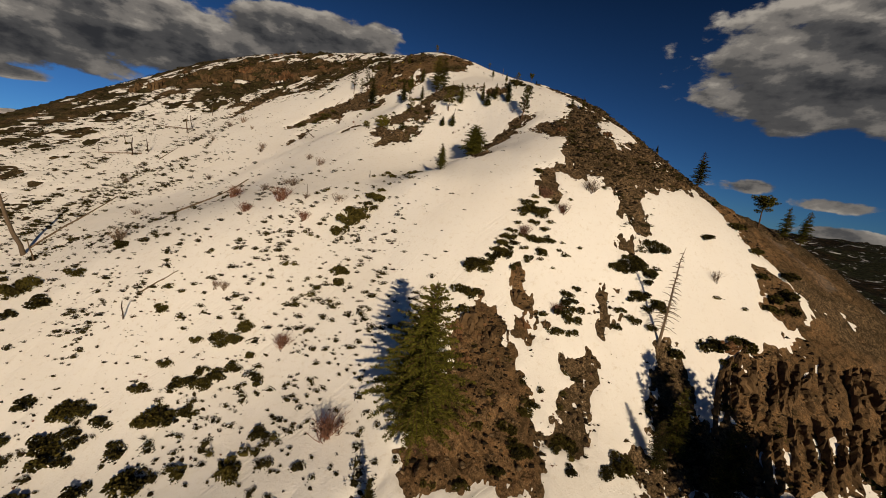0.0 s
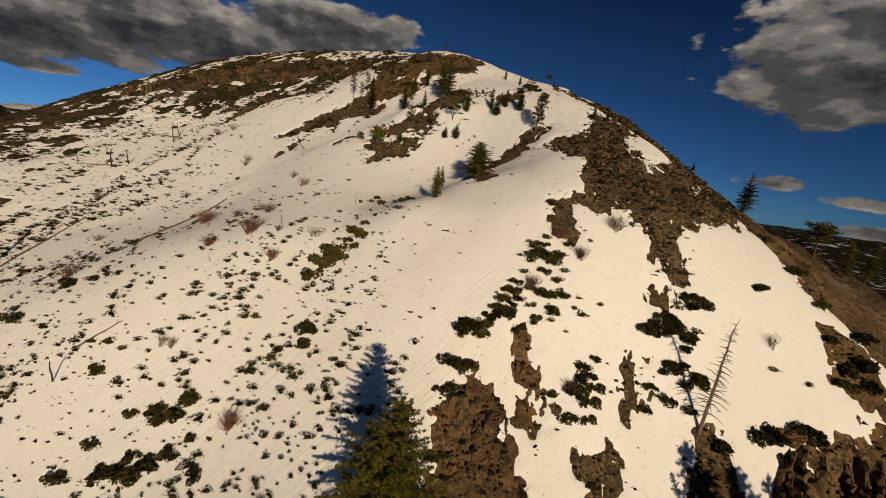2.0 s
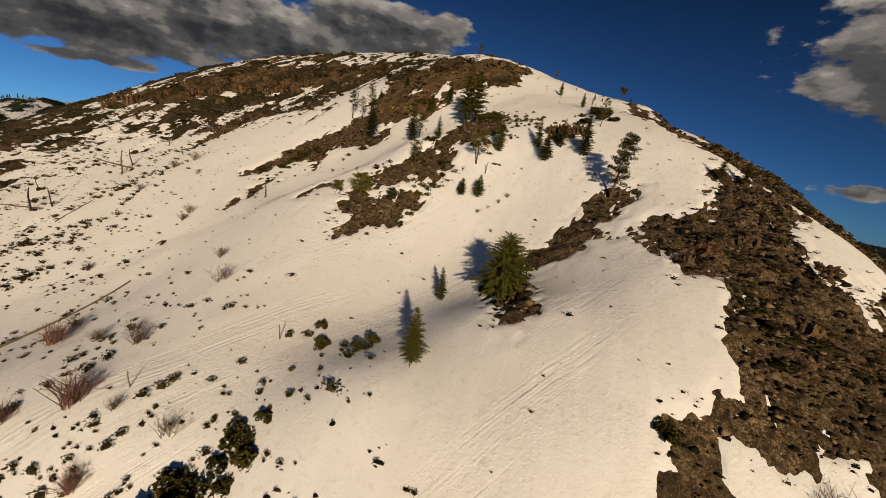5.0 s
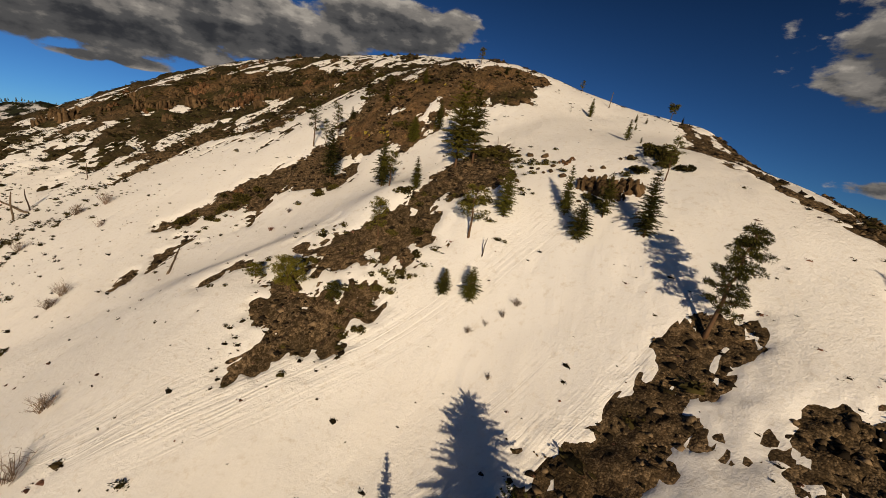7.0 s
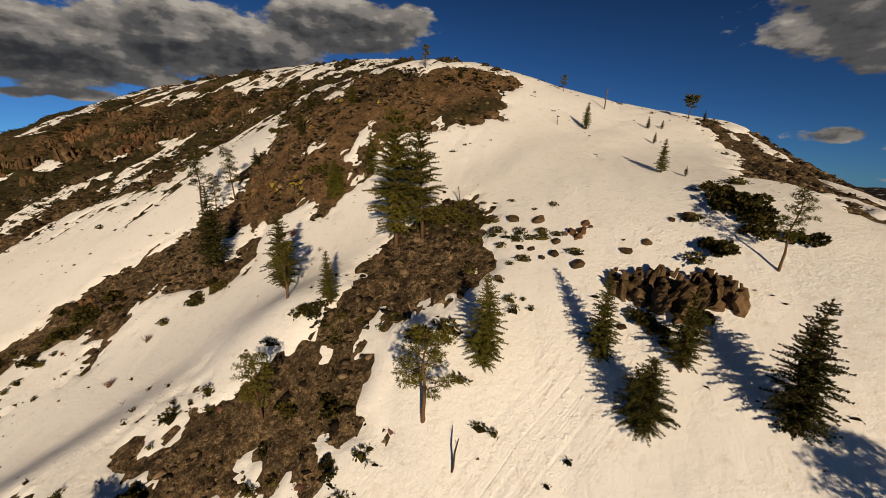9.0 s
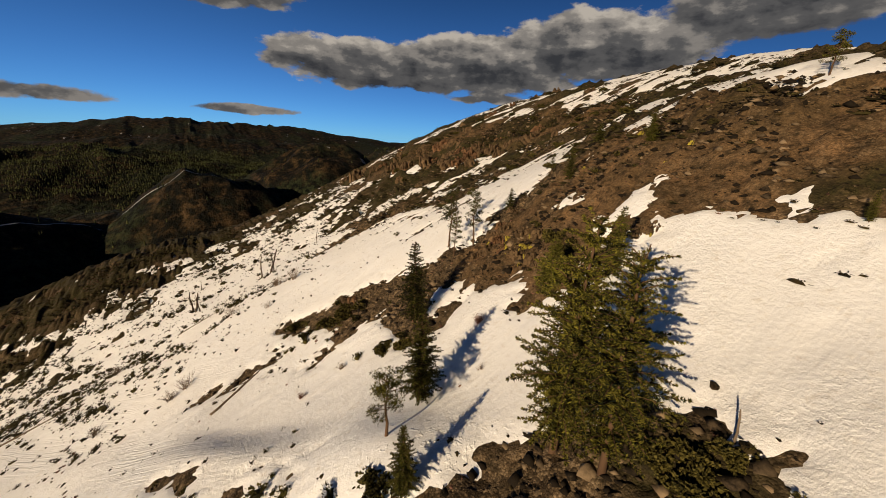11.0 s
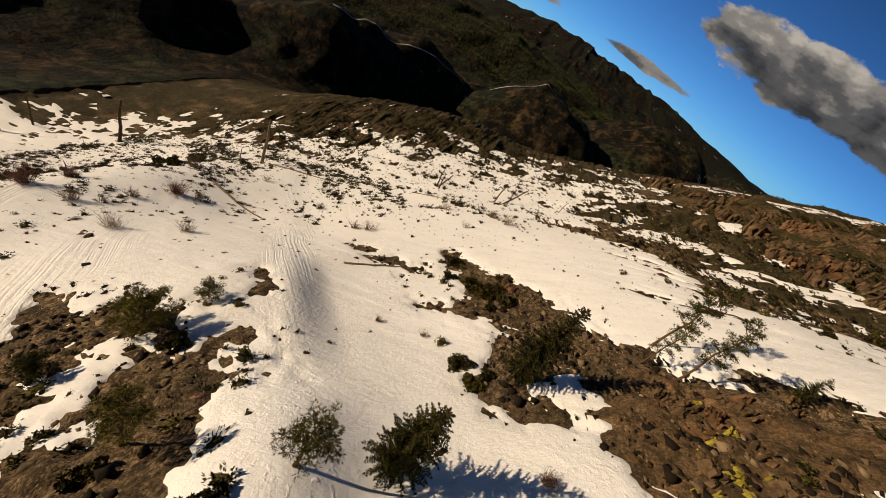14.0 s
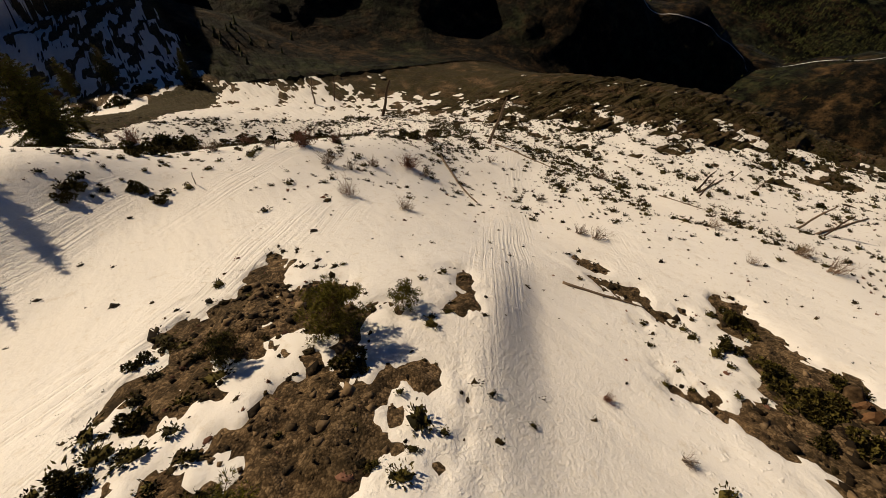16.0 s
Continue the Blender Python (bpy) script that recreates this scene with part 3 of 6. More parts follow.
patch("earth", (-58.6, 189.1), (-54.4, 193.3), (-53.3, 196.3), (-51.3, 201.1), (-46.9, 205.1), (-47, 208.4), (-48.9, 210.7), (-45.2, 215), (-42.4, 218.2), (-39.3, 221.6), (-34.9, 221.2), (-31.9, 222), (-20.4, 210.1), (-20.8, 208.5), (-21.7, 208.2), (-23, 206.4), (-21.8, 204.9), (-21.3, 203.3), (-21.4, 202), (-21.6, 200.1), (-22.9, 198.9), (-24.9, 198.5), (-28.6, 198.8), (-32, 199.5), (-35.1, 198.3), (-36.6, 196.7), (-35.1, 194.5), (-36.1, 192), (-33.6, 189.2), (-37, 186.9))
patch("snow", (-31.7, 208.1), (-31.3, 210.1), (-28.2, 208.8), (-28.2, 208.2), (-30.6, 209.2))
patch("snow", (-38.6, 190.9), (-41.7, 195.1), (-36.9, 196.8), (-35.7, 194.7))
patch("snow", (-72.7, 252.8), (-77.9, 261.5), (-70, 258.4), (-63.7, 251.3), (-65.8, 249.6))
patch("earth", (-24, 144), (-25.8, 141.1), (-27.9, 143.7), (-27.8, 146.3), (-25.9, 148), (-24.4, 150.1), (-22.9, 151.5), (-22.1, 153.9), (-20.1, 155), (-19, 152.3), (-18.6, 149.4), (-17.6, 147.1), (-20.1, 146.7), (-22.3, 146.2))
patch("earth", (-13.6, 149.4), (-14.8, 148), (-16.6, 147.7), (-18.6, 149.4), (-19.7, 152.9), (-18.6, 154.2), (-16.4, 153.2), (-15.7, 153.6), (-16.8, 156), (-16.8, 157.4), (-15.9, 158), (-14.4, 158), (-13, 158.4), (-12.3, 157.3), (-12.8, 155.1), (-13.2, 153.2), (-13.9, 151.9))
patch("earth", (-24.7, 153.3), (-26.5, 151.7), (-29.1, 154.5), (-32.3, 155.2), (-32.5, 158.5), (-29.2, 157.2), (-27.4, 158.4), (-26, 160.1), (-24.7, 159.9), (-26.6, 157.1), (-24.3, 155.5))
patch("earth", (-18.8, 158.8), (-20.6, 158.7), (-22.2, 157.5), (-23.7, 159.2), (-24.8, 160.5), (-26.5, 160.8), (-29.3, 162.8), (-28.9, 164.3), (-26.9, 164.6), (-25.5, 165.6), (-24.3, 166.5), (-23.1, 167.1), (-22.8, 168.2), (-21.3, 167.4), (-12.8, 161.4), (-11.6, 159.9), (-13.3, 159), (-14.6, 159.2), (-16.8, 158.8), (-17.8, 158.3))
patch("snow", (-24.3, 161.9), (-25.8, 161.2), (-26, 161.6), (-25.1, 162.1))
patch("snow", (-14.1, 159.2), (-15.5, 159), (-15.9, 159.5), (-14.6, 159.6))
patch("snow", (-12.3, 159.7), (-13.8, 159.4), (-14.6, 160), (-13.5, 160.6), (-12.7, 160.5))
patch("earth", (-65.9, 159.8), (-66.7, 162.9), (-63.5, 166), (-65.2, 169.1), (-63.1, 171.9), (-63.9, 174.2), (-62, 174.7), (-60, 172.9), (-61.7, 170.4), (-60.9, 168.6), (-62.5, 164))
patch("earth", (-73.2, 175.6), (-75.6, 177.2), (-70.2, 180.8), (-68.3, 182.8), (-67.1, 185), (-67.7, 187.2), (-64.4, 189.4), (-53.9, 189.2), (-50.3, 188), (-51.7, 186.7), (-54.9, 185.8), (-60, 186.3), (-60.6, 185.2), (-58.7, 183.2), (-61.2, 181.7), (-63.5, 180.5), (-65.6, 178.7), (-69.7, 177.3))
patch("earth", (-52, 175.9), (-52.2, 177.3), (-52.2, 179.8), (-51.4, 180.4), (-50.8, 178.9), (-50.8, 177.2))
patch("earth", (-43.1, 155.2), (-43.6, 156), (-41.5, 157.6), (-40.8, 157.2))
patch("green", (-7.5, 46), (-17.7, 33), (-28, 17), (-37, 4), (-50, -30), (-65.7, -72), (-50, -88), (-28, -66), (-8, -20), (10, 22))
patch("earth", (-38.6, 159), (-38.9, 159.6), (-37.2, 160.3), (-36.4, 160))
patch("snow", (-22.0, 204.7), (-22.9, 206.3), (-21.6, 208.1), (-20.3, 210.0), (-16.1, 205.9), (-17.5, 206.1), (-18.8, 206.2), (-20.1, 205.6), (-21.1, 203.7), (-20.5, 201.1), (-19.0, 199.5), (-19.6, 199.0), (-20.9, 200.4), (-21.0, 202.4))
patch("snow", (-23.7, 158.3), (-22.5, 159.7), (-19.1, 159.1), (-17.1, 156.9), (-18.2, 154.6), (-22.0, 155.6))
patch("snow", (-21.3, 158.5), (-18.2, 160.4), (-15.1, 161.0), (-14.6, 158.3), (-15.8, 156.0), (-17.9, 157.6))
patch("snow", (-8.5, 171.3), (-5.6, 171.8), (-1.8, 166.5), (-0.4, 164.3), (-3.4, 163.8), (-6.1, 166.1))
patch("snow", (-30.0, 163.7), (-27.6, 165.5), (-25.6, 165.8), (-24.0, 167.4), (-22.8, 169.3), (-20.8, 169.5), (-20.5, 171.4), (-24.5, 171.5), (-32.1, 169.5), (-34.4, 165.6), (-32.1, 163.1))


def patch_distance(x, y, outline):
    """Signed distance to a closed outline; negative inside."""
    best, inside = np.full(x.shape, 1e6), np.zeros(x.shape, bool)
    for (ax, ay), (bx, by) in zip(outline, np.roll(outline, -1, axis=0)):
        dx, dy = bx - ax, by - ay
        u = np.clip(((x - ax) * dx + (y - ay) * dy) / (dx * dx + dy * dy + 1e-9), 0, 1)
        best = np.minimum(best, (x - ax - u * dx) ** 2 + (y - ay - u * dy) ** 2)
        if ay != by:
            inside ^= ((ay > y) != (by > y)) & (x < (bx - ax) * (y - ay) / (by - ay) + ax)
    return np.sqrt(best) * np.where(inside, -1, 1)


def strip_distance(x, y, points):
    """Signed distance to a strip of varying width; negative inside."""
    best = np.full(x.shape, 1e3)
    if len(points) == 1:
        points = points * 2
    for (ax, ay, ar), (bx, by, br) in zip(points, points[1:]):
        dx, dy = bx - ax, by - ay
        u = np.clip(((x - ax) * dx + (y - ay) * dy) / (dx * dx + dy * dy + 1e-6), 0, 1)
        best = np.minimum(best, np.hypot(x - ax - u * dx, y - ay - u * dy) - (ar + u * (br - ar)))
    return best


def covers(x, y):
    """Signed depth of the snow's edge (positive: snow) and the weights of red, green and wooded ground."""
    edge = 0.8 * rough_noise(x, y, 5.0, 3, 21, 0.7) + 0.95 * rough_noise(x, y, 2.0, 3, 27, 0.75)
    bare = np.full(x.shape, 60.0)
    red, green = np.zeros(x.shape), np.zeros(x.shape)
    for cover, points in STRIPS + PATCHES:
        px, py = [p[0] for p in points], [p[1] for p in points]
        reach = 8 + max((p[2] if len(p) > 2 else 0) for p in points)
        near = (x > min(px) - reach) & (x < max(px) + reach) & (y > min(py) - reach) & (y < max(py) + reach)
        if not near.any():
            continue
        d = strip_distance(x[near], y[near], points) if len(points[0]) > 2 else patch_distance(x[near], y[near], points)
        if cover == "snow":
            bare[near] = np.maximum(bare[near], -d)
            continue
        bare[near] = np.minimum(bare[near], d)
        inside = step(2.0, -1.0, d)
        if cover == "red":
            red[near] = np.maximum(red[near], inside)
        elif cover == "green":
            green[near] = np.maximum(green[near], inside)
    # open ground: the windswept west flank and the top are streaked, the far country lies bare
    along = x * 0.42 + y * 0.91
    across = x * 0.91 - y * 0.42
    streak = rough_noise(along / 3.0, across, 6.0, 5, 40, 0.7) + 0.35 * rough_noise(along / 2.0, across, 2.2, 2, 47, 0.6)
    out_west = x + 0.25 * (y - 150)
    west = step(-95, -205, out_west) * 0.95 + 0.45 * step(-150, -205, out_west) + 1.0 * step(-200, -226, out_west)
    top = step(205, 265, y - 0.30 * x) * 0.95
    south = step(70, 0, y) * 0.45 * step(45, 5, x) + 0.45 * step(-35, -70, y)
    open_ground = (1.9 - 2.3 * np.maximum(np.maximum(west, top), south) + streak * (0.8 + 0.5 * np.maximum(west, top))) * 2.2
    distant = step(0.0, 0.6, np.maximum(np.maximum((-240 - x) / 200, (x - 110) / 120), np.maximum((-230 - y) / 150 + 3.2 * step(-45, -85, x) * step(-60, -90, y), (y - 340) / 150)))
    far_snow = np.full(x.shape, -6.0)
    snow = np.minimum(bare + edge, open_ground)
    snow = snow * (1 - distant) + far_snow * distant
    east = step(-2, 3, x + edge * 0.8 - np.interp(y, (95, 119, 126, 133, 141, 151, 159, 172, 230, 260), (101, 84, 76, 69, 61, 53, 50, 49, 52, 60)))
    snow = snow - east * 6
    red = red * (1 - distant)
    frost = 0.3 * np.exp(-(((x + 930) / 150) ** 2 + ((y - 430) / 110) ** 2)) + 0.42 * step(-1700, -2600, x) + 0.85 * np.exp(-(((x + 800) / 500) ** 2 + ((y - 760) / 250) ** 2))
    frost = frost + 0.55 * step(260, 420, x) * step(-100, 200, y)
    red = np.maximum(red, 0.16 * np.maximum(west, top)) * (1 - distant) + np.clip(frost, 0, 1) * distant
    green = np.maximum(green, np.clip(0.95 * np.maximum(west, top) * (rough_noise(along / 2.5, across, 7, 4, 70) + 0.85), 0, 1))
    return snow, red, green, distant


def sheet(name, xs, ys, zs, mat, keep=None):
    """A ground sheet as one mesh over the grid."""
    nx, ny = xs.shape
    ids = np.arange(nx * ny).reshape(nx, ny)
    faces = np.stack([ids[:-1, :-1], ids[1:, :-1], ids[1:, 1:], ids[:-1, 1:]], -1).reshape(-1, 4)
    verts = np.stack([xs, ys, zs], -1).reshape(-1, 3)
    if keep is not None:
        faces = faces[keep.reshape(-1)[faces].any(1)]
        used = np.unique(faces)
        turn = np.full(nx * ny, -1)
        turn[used] = np.arange(len(used))
        verts, faces = verts[used], turn[faces]
    mesh = bpy.data.meshes.new(name)
    mesh.vertices.add(len(verts))
    mesh.vertices.foreach_set("co", verts.astype(np.float32).ravel())
    mesh.loops.add(len(faces) * 4)
    mesh.loops.foreach_set("vertex_index", faces.astype(np.int32).ravel())
    mesh.polygons.add(len(faces))
    mesh.polygons.foreach_set("loop_start", np.arange(0, len(faces) * 4, 4, dtype=np.int32))
    mesh.polygons.foreach_set("use_smooth", np.ones(len(faces), dtype=bool))
    mesh.update(calc_edges=True)
    mesh.materials.append(mat)
    return new(name, mesh)


SNOW_DEPTH, RED, GREEN, DISTANT = covers(GRID_X, GRID_Y)
close = step(420, 200, np.hypot(GRID_X, GRID_Y - 150))
RUST = RED * (1 - DISTANT)
crag = np.clip(rough_noise(GRID_X, GRID_Y, 4.2, 4, 11, 0.6) + 0.1, 0, 1) ** 0.7 * (0.7 + 1.1 * RUST)
fluting = 1 - np.abs(rough_noise(GRID_X * 0.97 + GRID_Y * 0.26, (GRID_X * 0.26 - GRID_Y * 0.97) / 4.0, 2.6, 4, 17, 0.65)) * 2.2
high = np.maximum(step(-70, -130, GRID_X + 0.25 * (GRID_Y - 150)), step(205, 250, GRID_Y - 0.3 * GRID_X))
ledges = np.abs(rough_noise(GRID_X * 0.8 + GRID_Y * 0.3, GRID_Y, 9.0, 4, 19, 0.62))
EARTH = LAND + close * high * step(0.3, -1.5, SNOW_DEPTH) * (2.6 * (0.32 - ledges) + 0.8 * rough_noise(GRID_X, GRID_Y, 4.0, 3, 23, 0.6)) + 0.45 * close * step(24, 34, GRID_X) * step(172, 150, GRID_Y) * (fluting - 0.6) * step(0.0, -2.5, SNOW_DEPTH) + close * (0.45 * crag + 0.34 * rough_noise(GRID_X, GRID_Y, 1.9, 3, 15, 0.75)) * step(1.0, -1.5, SNOW_DEPTH)
ground = tagged(sheet("ground", GRID_X, GRID_Y, EARTH, GROUND), "brown earth, scree and dry scrub between the snowfields", "ground", kind="structure")
tint = ground.data.attributes.new("kind", "FLOAT_COLOR", "POINT")
tint.data.foreach_set("color", np.stack([RED, GREEN, DISTANT, np.ones_like(RED)], -1).astype(np.float32).ravel())
COVER = LAND + 0.42 * np.tanh(SNOW_DEPTH / 1.4) + 0.10 * rough_noise(GRID_X, GRID_Y, 9.0, 3, 33) * close + (1 - close) * 0.8 * np.tanh(SNOW_DEPTH)
snowfield = tagged(sheet("snowfield", GRID_X, GRID_Y, COVER, SNOW, SNOW_DEPTH > -1.2), "old wind-packed snow lying over the slope", "snow", kind="structure")


def on_sheet(x, y):
    """Height of the ground's mesh at places far out."""
    i = np.clip(np.searchsorted(GRID_X[:, 0], x) - 1, 0, GRID_X.shape[0] - 2)
    j = np.clip(np.searchsorted(GRID_Y[0], y) - 1, 0, GRID_X.shape[1] - 2)
    u, v = (x - GRID_X[i, 0]) / (GRID_X[i + 1, 0] - GRID_X[i, 0]), (y - GRID_Y[0, j]) / (GRID_Y[0, j + 1] - GRID_Y[0, j])
    return (EARTH[i, j] * (1 - u) + EARTH[i + 1, j] * u) * (1 - v) + (EARTH[i, j + 1] * (1 - u) + EARTH[i + 1, j + 1] * u) * v


def far_track(name, label, stops, half):
    """A snow-covered track that follows the far hills."""
    pts = []
    for (ax, ay), (bx, by) in zip(stops, stops[1:]):
        pts += [(ax + (bx - ax) * k / 30, ay + (by - ay) * k / 30) for k in range(30)]
    px, py = np.array(pts).T
    px, py = px + 12 * smooth_noise(px, py, 60, 61), py + 12 * smooth_noise(px, py, 60, 62)
    tx, ty = np.gradient(px), np.gradient(py)
    long = np.hypot(tx, ty)
    rows_x = np.stack([px - ty / long * half, px, px + ty / long * half], 1)
    rows_y = np.stack([py + tx / long * half, py, py - tx / long * half], 1)
    tagged(sheet(name, rows_x, rows_y, on_sheet(rows_x, rows_y) + 0.9, SNOW), label, "road", kind="structure")


far_track("track", "snow-covered track along the far ridge", [(-500, -140), (-600, -75), (-690, 20), (-715, 130), (-735, 200)], 0.6)


def floor_at(x, y):
    """Height of the snow or, where there is none, of the bare ground."""
    px, py = np.array([x], float), np.array([y], float)
    return float(land(px, py)[0]) + 0.42 * max(0.0, math.tanh(float(covers(px, py)[0][0]) / 1.4))


# ---- things ----
def mesh_from(name, verts, faces, mat, smooth=False):
    mesh = bpy.data.meshes.new(name)
    mesh.from_pydata([tuple(v) for v in verts], [], [tuple(f) for f in faces])
    mesh.materials.append(mat)
    if smooth:
        mesh.polygons.foreach_set("use_smooth", np.ones(len(mesh.polygons), dtype=bool))
    mesh.update()
    return mesh


def part(name, mesh, parent, label=""):
    """Links a mesh as one part under its thing."""
    ob = new(name, mesh)
    ob.parent = parent
    return tagged(ob, label)


class Shape:
    """Collects vertices and faces of one mesh."""

    def __init__(self, seed=0):
        self.verts, self.faces, self.rng = [], [], random.Random(seed)

    def blade(self, at, way, side, length, width):
        """A pointed, slightly folded leaf or needle spray of four points."""
        n = len(self.verts)
        fold = way.cross(side) * width * 0.35
        self.verts += [at, at + way * length * 0.45 + side * width + fold, at + way * length, at + way * length * 0.45 - side * width + fold]
        self.faces += [(n, n + 1, n + 2), (n, n + 2, n + 3)]

    def spray(self, at, way, length, width, count=5, open_angle=0.7):
        """A tuft of blades that spread round one direction."""
        r = self.rng
        for _ in range(count):
            d = (way + Vector((r.uniform(-1, 1), r.uniform(-1, 1), r.uniform(-1, 1))) * open_angle).normalized()
            s = d.cross(Vector((r.uniform(-1, 1), r.uniform(-1, 1), r.uniform(-0.3, 1)))).normalized()
            self.blade(at, d, s, length * r.uniform(0.7, 1.25), width * r.uniform(0.7, 1.3))

    def stick(self, points, radii, sides=5):
        """A tapered round stem along points."""
        base = len(self.verts)
        for i, (p, rad) in enumerate(zip(points, radii)):
            ahead = (points[min(i + 1, len(points) - 1)] - points[max(i - 1, 0)]).normalized()
            a = ahead.orthogonal().normalized()
            b = ahead.cross(a)
            for k in range(sides):
                w = 2 * math.pi * k / sides
                self.verts.append(p + (a * math.cos(w) + b * math.sin(w)) * rad)
        for i in range(len(points) - 1):
            for k in range(sides):
                m, q = base + i * sides, (k + 1) % sides
                self.faces.append((m + k, m + q, m + sides + q, m + sides + k))
        self.faces.append(tuple(base + k for k in reversed(range(sides))))
        self.faces.append(tuple(base + (len(points) - 1) * sides + k for k in range(sides)))

    def stone(self, at, size, seed, flat=0.75, cuts=3):
        """An angular stone: a rounded lump with faces knocked off."""
        r = random.Random(seed)
        bm = bmesh.new()
        bmesh.ops.create_icosphere(bm, subdivisions=2, radius=1.0)
        planes = [(Vector((r.uniform(-1, 1), r.uniform(-1, 1), r.uniform(-0.6, 1))).normalized(), r.uniform(0.45, 0.8)) for _ in range(cuts + 5)]
        stretch = Vector((r.uniform(0.8, 1.25), r.uniform(0.7, 1.1), flat))
        n = len(self.verts)
        for v in bm.verts:
            p = v.co.copy()
            for normal, depth in planes:
                over = p.dot(normal) - depth
                if over > 0:
                    p -= normal * over * 0.92
            p += Vector((r.uniform(-1, 1), r.uniform(-1, 1), r.uniform(-1, 1))) * 0.035
            self.verts.append(at + Vector((p.x * stretch.x, p.y * stretch.y, p.z * stretch.z)) * size)
        self.faces += [tuple(n + v.index for v in f.verts) for f in bm.faces]
        bm.free()

    def mesh(self, name, mat, smooth=False):
        return mesh_from(name, self.verts, self.faces, mat, smooth)


def thing(name, label, category, group=""):
    return tagged(new(name), label, category, group)


def trunk_shape(seed, radius, wander=0.012, top=1.0, sides=8):
    s = Shape(seed)
    pts = [Vector((s.rng.uniform(-1, 1) * wander * i / 6, s.rng.uniform(-1, 1) * wander * i / 6, -0.03 + (top + 0.03) * i / 8)) for i in range(9)]
    s.stick(pts, [radius * (1.25 if i == 0 else 1.0) * (1 - i / 8) ** 0.8 + radius * 0.10 for i in range(9)], sides)
    return s, pts


def at_height(pts, z):
    f = max(0.0, min(7.999, (z + 0.03) / (pts[-1].z + 0.03) * 8))
    i = int(f)
    return pts[i].lerp(pts[i + 1], f - i)


def fir(label, seed, width=0.19, low=0.06, whorls=26, mat=None, density=1.0, power=0.85, gap=0.0, needle=0.75):
    """A conifer one metre tall: tapered trunk, whorls of drooping boughs with needle sprays."""
    tree = thing("fir_tree", label, "tree", "conifers on the slope")
    s, pts = trunk_shape(seed, 0.014)
    part("trunk", s.mesh("trunk", BARK, True), tree)
    c, b = Shape(seed + 1), Shape(seed + 2)
    r = c.rng
    for w in range(whorls):
        z = low + (0.985 - low) * (max(0.0, w + r.uniform(-0.3, 0.3)) / whorls) ** 0.93
        z = max(low, min(0.985, z))
        reach = width * (1 - z) ** power * 1.12 + 0.012
        if z < low + 0.22:
            reach *= 0.50 + 2.27 * (z - low)
        count = max(4, int((8 if z < 0.7 else 6) * density))
        turn = r.uniform(0, 6.28)
        for k in range(count):
            if r.random() < gap:
                continue
            a = turn + 6.283 * k / count + r.uniform(-0.3, 0.3)
            long = reach * r.uniform(0.62, 1.18)
            root = at_height(pts, z)
            out = Vector((math.cos(a), math.sin(a), 0))
            rise = r.uniform(-0.32, 0.10) + 0.55 * z
            tip = root + out * long + Vector((0, 0, long * rise))
            mid = root.lerp(tip, 0.55) + Vector((0, 0, long * 0.10))
            b.stick([root, mid, tip], [0.0032, 0.0022, 0.0010], 3)
            steps = max(3, int(long / (0.022 * needle ** 0.7)))
            for i in range(steps):
                u = (i + 0.6) / steps
                p = root.lerp(mid, u / 0.55) if u < 0.55 else mid.lerp(tip, (u - 0.55) / 0.45)
                fan = long * 0.34 * (1.1 - u) + 0.010
                for side in (-1, 1):
                    across = Vector((-out.y, out.x, 0)) * side
                    way = (out * r.uniform(0.4, 1.0) + across * r.uniform(0.5, 1.1) + Vector((0, 0, r.uniform(-0.35, 0.25)))).normalized()
                    c.spray(p, way, (fan * r.uniform(0.7, 1.2) + 0.008) * needle ** 0.8, 0.0052 * needle, int(3 / needle), 0.42 / needle ** 0.6)
            c.spray(tip, (out + Vector((0, 0, 0.2))).normalized(), 0.028 * needle, 0.005 * needle, int(4 / needle ** 1.5), 0.5 / needle ** 0.6)
    c.spray(at_height(pts, 0.97), Vector((0, 0, 1)), 0.045 * needle, 0.005 * needle, int(8 / needle), 0.5)
    tagged(part("branchwork", b.mesh("branchwork", BARK), tree), kind="stuff")
    part("crown", c.mesh("crown", mat or NEEDLES), tree)
    return tree


